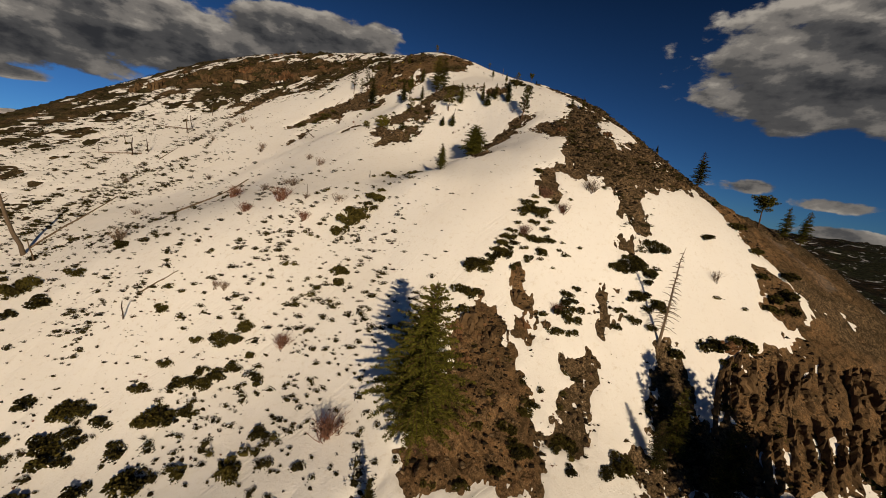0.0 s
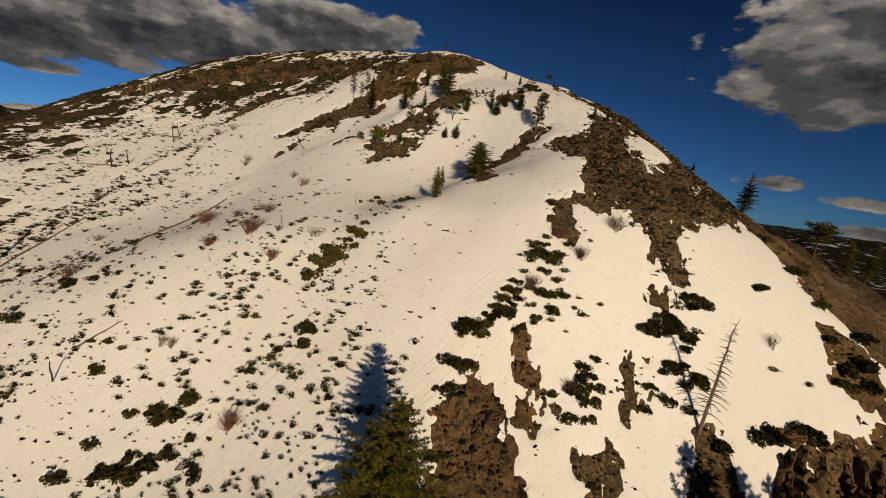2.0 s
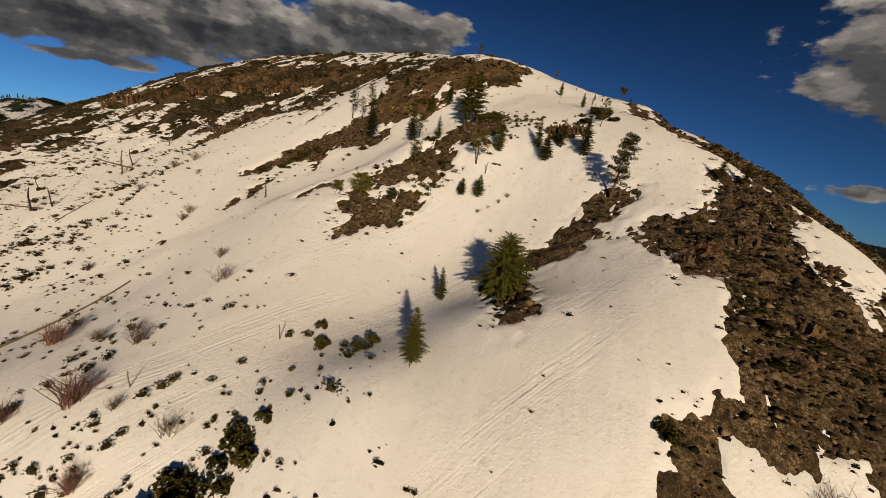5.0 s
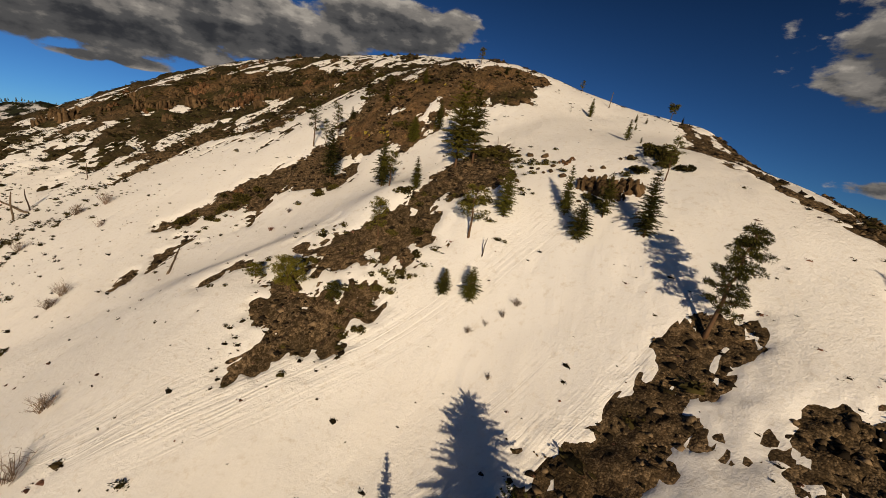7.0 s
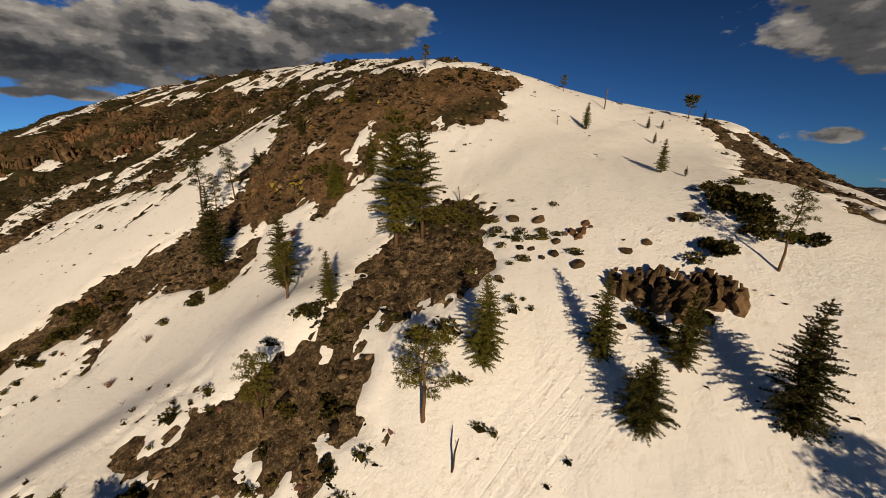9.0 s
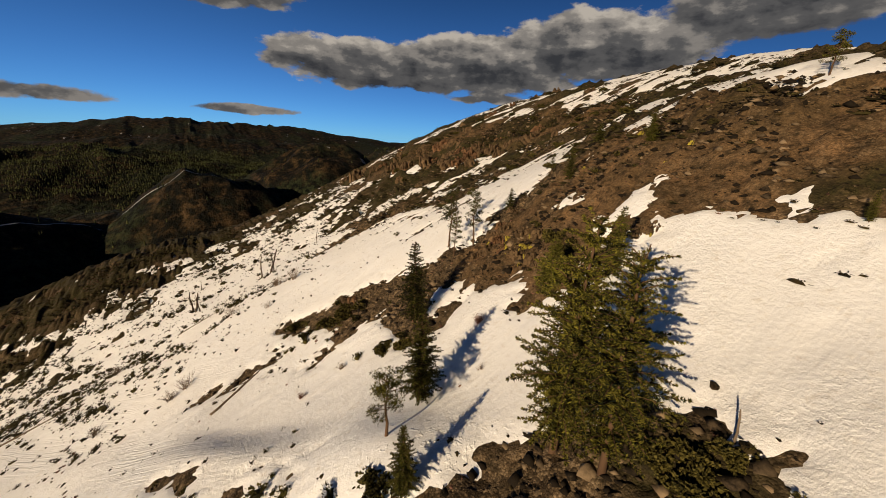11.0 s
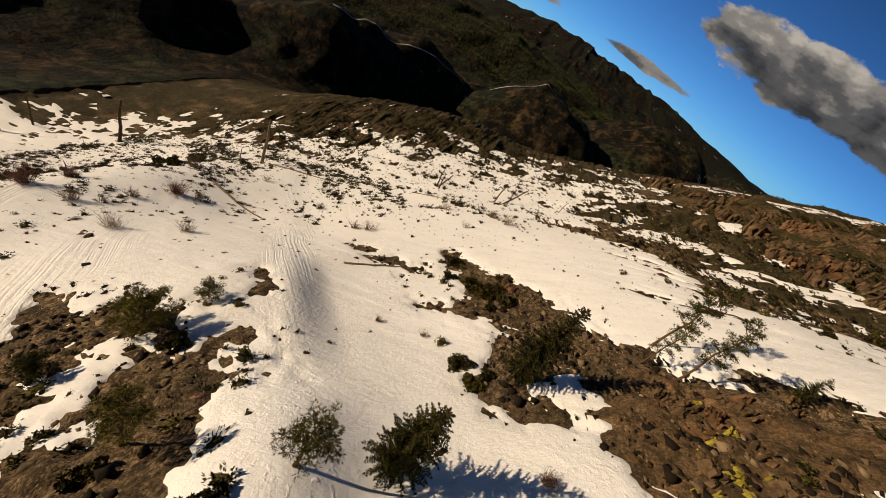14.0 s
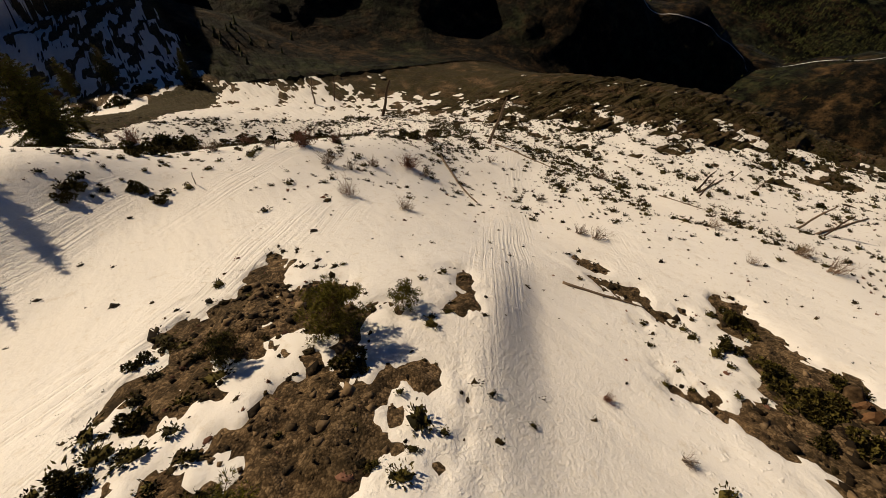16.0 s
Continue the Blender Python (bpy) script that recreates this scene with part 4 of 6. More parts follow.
def pine(label, seed, low=0.28, width=0.17, limbs=44, clump=0.046, mat=None, flat=False, thick=0.017, tufts=26):
    """A pine one metre tall: bare lower trunk, spreading limbs that end in rounded needle clumps."""
    tree = thing("pine_tree", label, "tree", "conifers on the slope")
    s, pts = trunk_shape(seed, thick, 0.03)
    part("trunk", s.mesh("trunk", BARK, True), tree, "orange-brown bark")
    c, b = Shape(seed + 1), Shape(seed + 2)
    r = c.rng
    for k in range(limbs):
        z = low + (0.97 - low) * (k / limbs) ** (0.55 if flat else 0.9)
        root = at_height(pts, z)
        a = k * 2.4 + r.uniform(-0.5, 0.5)
        shape = (0.55 + 0.9 * (z - low)) if flat else math.sin(min(1.0, (1.02 - z) / (1.02 - low) * 1.15 + 0.12) * math.pi * 0.62)
        long = width * shape * r.uniform(0.6, 1.15)
        out = Vector((math.cos(a), math.sin(a), 0))
        tip = root + out * long + Vector((0, 0, long * r.uniform(-0.05, 0.45)))
        mid = root.lerp(tip, 0.5) + Vector((0, 0, -0.06 * long))
        b.stick([root, mid, tip], [0.0055, 0.0040, 0.0018], 4)
        for u in (0.45, 0.7, 0.88, 1.0):
            if r.random() < 0.12:
                continue
            centre = (root.lerp(mid, u / 0.5) if u < 0.5 else mid.lerp(tip, (u - 0.5) / 0.5)) + Vector((r.uniform(-1, 1), r.uniform(-1, 1), r.uniform(-0.4, 0.8))) * clump * 0.5
            size = clump * r.uniform(0.7, 1.2)
            for _ in range(tufts):
                d = Vector((r.gauss(0, 1), r.gauss(0, 1), r.gauss(0.25, 0.8))).normalized()
                p = centre + Vector((d.x, d.y, d.z * 0.6)) * size * r.uniform(0.25, 0.8)
                c.spray(p, d, size * 0.6, size * 0.042, 5, 0.75)
    tagged(part("branchwork", b.mesh("branchwork", BARK), tree), kind="stuff")
    part("crown", c.mesh("crown", mat or PINE_NEEDLES), tree)
    return tree


def shrub(label, seed, mat=None, leaves=520):
    """A low evergreen shrub of one metre radius, several leafy lobes on short stems."""
    bush = thing("evergreen_shrub", label, "shrub", "evergreen shrubs")
    c, b = Shape(seed), Shape(seed + 1)
    r = c.rng
    lobes = [Vector((r.uniform(-0.8, 0.8), r.uniform(-0.7, 0.7), r.uniform(0.05, 0.4))) for _ in range(8)]
    for lobe in lobes:
        b.stick([Vector((0, 0, -0.25)), lobe * 0.6, lobe], [0.035, 0.025, 0.012], 4)
        size = r.uniform(0.2, 0.44)
        for _ in range(leaves // 8):
            d = Vector((r.gauss(0, 1), r.gauss(0, 1), r.gauss(0.2, 0.8))).normalized()
            p = lobe + Vector((d.x, d.y, d.z * 0.75)) * size * r.uniform(0.5, 1.0)
            c.spray(p, d, 0.15, 0.062, 3, 0.8)
    part("stem", b.mesh("stem", BARK), bush)
    part("foliage", c.mesh("foliage", mat or LEAVES), bush)
    return bush


def twiggy(label, seed, mat, stems=70):
    """A leafless shrub of one metre radius: many thin forked twigs."""
    bush = thing("bare_shrub", label, "shrub", "leafless shrubs")
    c = Shape(seed)
    r = c.rng
    for _ in range(stems):
        a, lean = r.uniform(0, 6.283), r.uniform(0.05, 0.95)
        out = Vector((math.cos(a) * lean, math.sin(a) * lean, r.uniform(0.8, 1.25)))
        foot = Vector((r.uniform(-0.25, 0.25), r.uniform(-0.25, 0.25), -0.2))
        tip = foot + out * r.uniform(0.7, 1.05)
        mid = foot.lerp(tip, 0.5) + Vector((r.uniform(-0.1, 0.1), r.uniform(-0.1, 0.1), 0.06))
        c.stick([foot, mid, tip], [0.020, 0.013, 0.005], 3)
        for _ in range(3):
            start = mid.lerp(tip, r.random())
            end = start + Vector((r.uniform(-0.3, 0.3), r.uniform(-0.3, 0.3), r.uniform(0.05, 0.35)))
            c.stick([start, end], [0.009, 0.003], 3)
    tagged(part("twigwork", c.mesh("twigwork", mat), bush), kind="stuff")
    return bush


def plain_boulder(label, seed, mat, name="boulder", group="boulders in the snow"):
    """An angular boulder of one metre radius with broken faces and a few chipped edges."""
    r = random.Random(seed)
    bm = bmesh.new()
    for _ in range(22):
        d = Vector((r.gauss(0, 1), r.gauss(0, 1), r.gauss(0, 0.9))).normalized()
        bm.verts.new(Vector((d.x * 1.1, d.y * 0.8, d.z * 0.75 + 0.15)) * r.uniform(0.8, 1.05))
    hull = bmesh.ops.convex_hull(bm, input=bm.verts[:])
    bmesh.ops.delete(bm, geom=[g for g in hull["geom_interior"] if isinstance(g, bmesh.types.BMVert)], context="VERTS")
    bmesh.ops.bevel(bm, geom=bm.edges[:], offset=0.035, segments=1, affect="EDGES")
    mesh = bpy.data.meshes.new(name)
    bm.to_mesh(mesh)
    bm.free()
    mesh.materials.append(mat)
    return tagged(new(name, mesh), label, "rock", group)


def outcrop(label, seed, mat, blocks=11, upright=1.25, grain=0.7, jag=0.22):
    """A rock outcrop of one metre radius: leaning, many-sided columns with broken tops, split from one another."""
    crag_thing = thing("rock_outcrop", label, "rock", "rock outcrops")
    r = random.Random(seed)
    tilt = Vector((r.uniform(-0.28, 0.28), r.uniform(-0.28, 0.28), 1.0))
    for k in range(blocks):
        a = 2.4 * k + r.uniform(-0.4, 0.4)
        away = 0.88 * (k / blocks) ** 0.55 * r.uniform(0.85, 1.15)
        sides, wide = r.choice((4, 5, 6, 7)), r.uniform(0.22, 0.62) * grain
        tall = r.uniform(0.4, 1.05) * upright * grain * (1.1 - 0.6 * away)
        way = tilt + Vector((r.uniform(-0.16, 0.16), r.uniform(-0.16, 0.16), 0))
        squash, spin = r.uniform(0.65, 1.0), r.uniform(0, 6.28)
        foot = Vector((math.cos(a) * away, math.sin(a) * away, -0.45))
        cut = Vector((r.uniform(-0.5, 0.5), r.uniform(-0.5, 0.5), 0))
        verts, faces = [], []
        for level in range(5):
            u = level / 4
            grow = (1.0, 1.02, 0.94, 0.86, 0.62)[level] * r.uniform(0.9, 1.08)
            shift = Vector((r.uniform(-1, 1), r.uniform(-1, 1), 0)) * wide * jag
            for i in range(sides):
                w = spin + 6.283 * i / sides + r.uniform(-0.12, 0.12)
                arm = Vector((math.cos(w), math.sin(w) * squash, 0)) * wide * grow * r.uniform(0.72, 1.2)
                rise = u * (tall + 0.45) + (arm.dot(cut) + r.uniform(-0.05, 0.05) * grain) * u
                verts.append(foot + way * rise + arm + shift)
        for level in range(4):
            for i in range(sides):
                q = (i + 1) % sides
                faces.append((level * sides + i, level * sides + q, (level + 1) * sides + q, (level + 1) * sides + i))
        faces.append(tuple(4 * sides + i for i in range(sides)))
        part("column", mesh_from("column", verts, faces, mat), crag_thing)
    return crag_thing


def rock_rib(x, y, heading, long, wide, tall, seed):
    """A narrow, broken rib of rock that runs down the slope."""
    rib = thing("rock_rib", "dark jagged rib of bare brown rock in the slope", "rock", "rock ribs")
    r = random.Random(seed)
    way = Vector((math.cos(radians(heading)), math.sin(radians(heading)), 0))
    side = Vector((-way.y, way.x, 0))
    base = floor_at(x, y)
    profile = ((-0.9, -1.5), (-0.7, 0.12), (-0.42, 0.48), (-0.16, 0.86), (0.05, 1.0), (0.2, 0.62), (0.28, 0.2), (0.4, -1.5))
    for slab in range(3):
        verts, faces, rows = [], [], 8
        drift = r.uniform(-0.25, 0.25)
        for i in range(rows):
            u = (slab + 0.93 * i / (rows - 1)) / 3
            at = way * (u - 0.2) * long + side * (drift + 0.35 * math.sin(5 * u + seed)) * wide
            ground_z = floor_at(x + at.x, y + at.y) - base
            top = tall * (0.35 + 0.75 * math.sin(math.pi * min(1.0, u * 0.85 + 0.15))) * r.uniform(0.55, 1.2)
            for across, up in profile:
                p = at + side * wide * (across + r.uniform(-0.1, 0.1)) + way * r.uniform(-0.3, 0.3)
                verts.append(Vector((p.x, p.y, ground_z + (up * top * r.uniform(0.8, 1.2) if up > 0 else up))))
        for i in range(rows - 1):
            for k in range(7):
                faces.append((i * 8 + k, i * 8 + k + 1, i * 8 + k + 9, i * 8 + k + 8))
        faces += [tuple(range(7, -1, -1)), tuple((rows - 1) * 8 + k for k in range(8))]
        part("slab", mesh_from("slab", verts, faces, ROCK), rib)
    rib.location = (x, y, base)


def dead_tree(label, seed, name="dead_tree", branches=80, mat=None):
    """A standing dead trunk one metre tall with thin bare branches."""
    tree = thing(name, label, "dead tree", "dead trees")
    s, pts = trunk_shape(seed, 0.013, 0.02)
    part("trunk", s.mesh("trunk", mat or DEADWOOD, True), tree)
    if branches:
        b = Shape(seed + 1)
        r = b.rng
        for k in range(branches):
            z = 0.16 + 0.8 * k / branches
            root = at_height(pts, z)
            a = r.uniform(0, 6.283)
            long = 0.15 * (1.05 - z) * r.uniform(0.5, 1.1) + 0.012
            tip = root + Vector((math.cos(a) * long, math.sin(a) * long, long * r.uniform(-0.35, 0.15)))
            b.stick([root, root.lerp(tip, 0.5) + Vector((0, 0, long * 0.08)), tip], [0.0048, 0.0034, 0.0016], 3)
        tagged(part("branchwork", b.mesh("branchwork", mat or DEADWOOD), tree), kind="stuff")
    return tree


def snag(label, seed, mat):
    """A broken standing trunk one metre tall with a splintered top and stubs."""
    tree = thing("snag", label, "dead tree", "dead trees")
    s = Shape(seed)
    r = s.rng
    pts = [Vector((r.uniform(-0.01, 0.01) * i, r.uniform(-0.01, 0.01) * i, -0.05 + 1.0 * i / 5)) for i in range(6)]
    s.stick(pts, [0.034, 0.028, 0.026, 0.024, 0.021, 0.012], 7)
    part("trunk", s.mesh("trunk", mat, True), tree)
    for k in range(4):
        b = Shape(seed + 5 + k)
        z = r.uniform(0.3, 0.9)
        a = r.uniform(0, 6.283)
        root = at_height([pts[min(i, 5)] for i in range(9)], z * 0.6)
        b.stick([root, root + Vector((math.cos(a) * 0.09, math.sin(a) * 0.09, 0.04))], [0.008, 0.003], 3)
        part("stub", b.mesh("stub", mat), tree)
    return tree


def stand(kind, places, sink=0.1, lean=2.0, squash=(0.9, 1.12), seed=5, slope=0.0, bend=0.0):
    """Sets copies of the given models on the ground, turned and scaled; places hold x, y and size."""
    r = random.Random(seed)
    models = kind if isinstance(kind, list) else [kind]
    for i, (x, y, size) in enumerate(places):
        model = models[i % len(models)]
        wide = size * r.uniform(*squash)
        z = floor_at(x, y)
        low = min(floor_at(x + size * slope, y), floor_at(x - size * slope, y), floor_at(x, y - size * slope)) if slope else z
        m = pose(x, y, low * 0.6 + z * 0.4 - sink * (size if slope else 1), r.uniform(-lean, lean), r.uniform(-lean, lean) + bend, 0) @ pose(0, 0, 0, 0, 0, r.uniform(0, 360)) @ Matrix.Diagonal((wide, wide, size, 1))
        copy_thing(model, m)
    for model in models:
        for o in (*model.children_recursive, model):
            bpy.data.objects.remove(o)


FIR_1 = [
    (-22.8, 181.5, 10.3), (-13.6, 174.9, 6.1), (-44.0, 211.1, 4.4), (3.3, 166.9, 8.7), (12.3, 166.1, 7.6), (17.4, 164.4, 6.7),
    (22.2, 160.2, 9.2), (44.6, 221.8, 2.3), (43.3, 216.2, 1.5), (19.0, 208.2, 4.5), (23.8, 188.1, 4.1), (26.0, 186.6, 1.3),
    (29.0, 204.3, 1.8), (30.7, 212.3, 2.2), (33.4, 213.1, 1.6), (-3.8, 223.3, 2.6), (-1.7, 206.4, 2.4), (44.9, 148.9, 4.6),
    (-0.9, 111.8, 7.8), (-0.7, 129.4, 6.1), (91.0, 136.5, 12.5), (81.2, 150.5, 4.0), (-4.5, 42.9, 8.0), (130.0, 139.5, 12.5),
    (-25.9, 218.7, 4.9), (-35.9, 215.4, 5.2), (-10.0, -91.2, 26.3), (-47.9, -88.8, 20.5),
]
FIR = FIR_1
PINE_1 = [
    (-19.3, 176.2, 6.8), (-16.9, 165.9, 7.0), (-1.4, 164.2, 8.4), (-12.3, 228.8, 4.8), (18.3, 228.9, 3.5),
]
PINE = PINE_1
# six firs of 46 m and over are unseen, added to shade the hollow
DARKFIR_1 = [
    (-38.5, 189.4, 13.3), (49.0, 148.4, 4.5), (136.1, 138.7, 13.4), (56.9, 56.6, 18.8), (50.8, 63.1, 15.0), (62.0, 36.0, 46.0), (66.0, 33.0, 50.0), (70.0, 36.0, 46.0), (74.0, 31.0, 52.0), (68.0, 27.0, 54.0), (78.0, 35.0, 48.0), (46.0, 60.0, 11.0), (25.7, -84.3, 26.8),
    (8.3, -87.1, 24.4), (-16.3, 198.9, 7.4),
]
DARKFIR = DARKFIR_1
SPARSE_1 = [
    (-51.2, 203.7, 11.9), (-44.3, 203.9, 10.2), (26.2, 170.0, 6.6), (-46.6, 201.6, 8.0), (-42.4, 218.7, 4.1),
]
SPARSE = SPARSE_1
BUSHFIR_1 = [
    (-21.5, 196.7, 6.2), (14.3, 161.9, 5.9), (-3.1, 156.6, 4.0), (0.9, 155.8, 5.0), (-21.5, 197.3, 5.5),
    (-38.3, 224.8, 3.9),
]
BUSHFIR = BUSHFIR_1
BIGPINE_1 = [
    (-8.2, 183.2, 16.6), (-4.9, 183.4, 14.4),
]
BIGPINE = BIGPINE_1
DOMEFIR = [(8.8, 127.2, 10.2)]
FLATPINE_1 = [
    (41.4, 221.4, 4.4), (124.0, 145.0, 12.0),
]
FLATPINE = FLATPINE_1
LEANPINE_1 = [
    (26.6, 147.8, 12.3),
]
LEANPINE = LEANPINE_1
BIGFIR_1 = [
    (0.6, 54.6, 27.6),
]
BIGFIR = BIGFIR_1
BUSHPINE_1 = [
    (-26.8, 155.4, 5.1), (-18.6, 154.1, 3.1), (-33.3, 156.7, 2.6),
]
BUSHPINE = BUSHPINE_1
SNAG_1 = [
    (-67.6, 78.0, 4.9), (-114.6, 100.6, 18.4), (-130.6, 159.0, 7.7), (-121.1, 179.1, 8.0), (-147.0, 161.7, 4.1), (25.3, 221.4, 4.4),
    (14.4, 208.7, 1.7), (-102.0, -20.5, 19.2), (-117.3, -25.7, 16.4), (-109.2, 19.8, 4.0), (-119.6, 25.5, 23.3), (-120.0, 196.8, 4.9),
    (-22.5, 117.7, 2.6), (-38.0, 107.8, 2.7), (1.3, 161.4, 3.0), (-0.7, 187.8, 2.3), (-121.1, 182.9, 6.3), (-107.8, 97.2, 6.9),
    (-125.3, 161.0, 6.1), (-140.7, 168.3, 4.9),
]
SNAG = SNAG_1
DEADTREE_1 = [
    (53.8, 79.6, 22.8),
]
DEADTREE = DEADTREE_1
LOG_1 = [
    (-80.4, 111.4, -69.8, 136.0), (-67.9, 82.4, -60.9, 86.7), (-115.1, 103.1, -113.2, 130.7), (-56.3, 162.6, -62.0, 171.1), (-120.2, 181.8, -143.0, 187.6),
    (-116.3, 155.0, -114.9, 164.3), (-127.2, 159.9, -145.9, 160.4),
]
LOG = LOG_1
TWIG_RED_1 = [
    (-64.6, 117.5, 3.5), (-53.3, 103.1, 2.4), (-44.4, 105.6, 3.8), (-35.2, 98.2, 2.3), (31.6, 95.8, 2.7), (27.2, 98.9, 2.5),
    (21.4, 89.8, 2.6), (-29.2, 72.3, 2.8), (-14.1, 55.1, 4.5), (-26.5, 191.5, 1.1), (-42.9, 174.0, 0.8), (29.0, 78.7, 2.2),
]
TWIG_RED = TWIG_RED_1
TWIG_GREY_1 = [
    (-48.6, 137.3, 2.1), (-42.3, 129.7, 2.7), (40.3, 102.6, 3.2), (-49.9, 83.2, 2.0), (-86.2, 99.6, 3.8), (-75.8, 158.5, 2.3),
    (-47.5, 83.0, 1.8), (72.6, 92.4, 2.6), (7.4, 154.6, 1.0), (5.8, 153.5, 0.9), (1.7, 151.9, 0.8), (3.7, 152.6, 0.7),
    (5.3, 146.7, 0.7), (-20.0, 186.6, 0.6), (-45.4, 115.7, 2.6), (-48.6, 118.3, 1.9), (-54.9, 117.1, 2.0), (-65.9, 121.9, 2.3),
    (-37.4, 105.2, 1.5), (-27.7, 103.5, 2.3), (-75.1, 155.6, 1.9), (-102.2, 168.6, 2.4), (-102.1, 180.8, 2.4), (-97.8, 184.8, 2.8),
    (-117.7, 140.1, 2.3), (-95.9, 117.3, 2.0), (-87.0, 140.6, 1.9), (-89.5, 176.3, 1.6), (-42.7, 179.9, 0.9),
]
TWIG_GREY = TWIG_GREY_1
SHRUB_1 = [
    (-22.0, 96.9, 3.6), (-21.0, 98.6, 3.4), (-24.0, 94.4, 2.4), (-17.7, 103.0, 2.4), (-16.4, 105.6, 1.3), (-19.0, 101.4, 1.4),
    (-9.4, 116.0, 1.2), (-9.8, 113.8, 1.0), (-8.2, 117.7, 1.2), (-17.5, 121.0, 1.2), (-18.6, 118.9, 0.8), (-25.2, 113.2, 0.9),
    (-32.9, 109.7, 1.0), (-14.7, 107.9, 0.8), (-20.4, 84.4, 2.3), (-20.8, 82.4, 1.6), (-29.7, 97.7, 1.1), (-31.9, 94.0, 0.9),
    (-25.6, 82.1, 1.4), (-33.1, 87.4, 1.1), (-28.6, 81.0, 0.9), (-60.0, 79.6, 1.7), (22.5, 94.7, 2.6), (25.7, 94.4, 2.2),
    (23.2, 96.4, 1.4), (26.7, 91.5, 1.2), (27.5, 89.6, 1.2), (25.4, 87.4, 1.7), (17.8, 88.7, 1.9), (16.2, 87.3, 1.8),
]
SHRUB_2 = [
    (19.0, 87.7, 1.5), (16.1, 85.5, 2.2), (10.3, 83.0, 2.8), (13.0, 83.6, 1.4), (22.6, 85.9, 1.3), (23.0, 89.3, 1.7),
    (18.9, 84.0, 1.6), (29.4, 97.7, 1.2), (25.9, 105.9, 1.3), (34.1, 98.9, 0.8), (20.8, 96.7, 0.7), (19.0, 94.2, 0.6),
    (55.5, 95.3, 2.5), (59.4, 95.0, 2.1), (50.2, 91.2, 2.3), (48.3, 89.9, 2.3), (52.9, 90.2, 2.0), (44.8, 89.2, 2.2),
    (55.8, 90.9, 1.1), (73.4, 100.9, 1.6), (44.4, 104.4, 1.0), (8.0, 78.2, 2.3), (10.7, 83.4, 2.2), (5.9, 74.8, 1.2),
    (29.7, 79.1, 2.1), (28.1, 75.6, 1.5), (31.3, 82.0, 1.5), (54.7, 85.0, 2.2), (48.9, 85.9, 1.9), (49.6, 89.9, 1.7),
]
SHRUB_3 = [
    (54.3, 89.9, 1.7), (25.6, 77.6, 1.1), (27.7, 58.9, 2.1), (19.5, 55.1, 1.7), (16.7, 57.8, 1.5), (22.0, 62.6, 1.2),
    (29.0, 66.6, 1.1), (38.7, 58.8, 3.0), (34.9, 56.2, 1.7), (27.9, 54.7, 1.4), (25.7, 57.1, 1.4), (76.8, 82.4, 2.4),
    (69.9, 79.0, 2.0), (-39.9, 73.8, 2.3), (-38.6, 76.1, 1.5), (-31.6, 66.6, 1.7), (-44.0, 68.8, 1.7), (-47.8, 67.0, 1.7),
    (-48.1, 61.8, 3.1), (-50.7, 61.1, 1.7), (-66.3, 62.6, 3.1), (-64.1, 56.9, 3.1), (-45.3, 51.1, 3.4), (-63.3, 50.1, 2.4),
    (-21.2, 85.0, 1.6), (-20.6, 82.2, 1.3), (-26.8, 80.9, 1.1), (-25.3, 82.1, 1.1), (-82.4, 96.3, 1.2), (-25.5, 56.7, 1.2),
]
SHRUB_4 = [
    (-23.3, 56.2, 1.1), (-25.4, 54.2, 1.0), (-24.8, 74.2, 0.8), (-44.6, 74.2, 1.3), (-35.4, 70.9, 0.9), (-0.6, 184.8, 1.6),
    (1.6, 183.8, 1.2), (6.2, 178.6, 0.9), (8.9, 177.9, 0.8), (4.6, 178.3, 0.7), (3.0, 184.6, 0.5), (5.9, 185.1, 0.4),
    (10.5, 182.6, 0.6), (8.4, 182.5, 0.4), (3.7, 180.2, 0.8), (1.9, 180.1, 0.9), (6.8, 175.8, 0.7), (5.5, 175.7, 0.5),
    (1.5, 176.1, 0.8), (11.7, 175.3, 0.8), (5.5, 171.9, 0.7), (6.7, 171.7, 0.4), (-0.2, 169.3, 1.1), (-2.2, 169.8, 0.9),
    (-3.5, 170.0, 0.7), (-38.3, 184.3, 1.3), (-35.8, 186.4, 1.4), (-60.4, 186.7, 2.1), (-54.1, 186.5, 1.2), (-59.6, 178.7, 1.0),
]
SHRUB_5 = [
    (3.9, 185.8, 0.3), (2.4, 186.3, 0.4), (-5.0, 187.3, 1.2), (-3.2, 187.5, 1.1), (-24.0, 201.7, 1.7), (-5.5, 172.1, 0.6),
    (-6.8, 171.6, 0.7), (26.4, 177.8, 2.0), (26.7, 181.6, 1.5), (27.3, 175.4, 1.5), (29.4, 172.3, 1.6), (-10.0, 166.1, 1.4),
    (-6.2, 162.8, 0.9), (-8.9, 162.3, 1.2), (-7.0, 160.5, 0.7), (-7.9, 158.9, 0.5), (3.2, 163.4, 0.7), (4.3, 163.0, 0.5),
    (-12.5, 156.6, 1.4), (-10.5, 156.3, 0.9), (-15.3, 156.8, 0.9), (-17.8, 156.1, 1.0), (5.8, 170.9, 0.7), (7.3, 170.8, 0.5),
    (0.6, 169.6, 0.7), (-33.7, 160.5, 0.8), (-26.0, 160.4, 1.4), (-56.6, 188.9, 2.0), (-58.4, 185.9, 1.8), (-10.2, 159.2, 1.2),
]
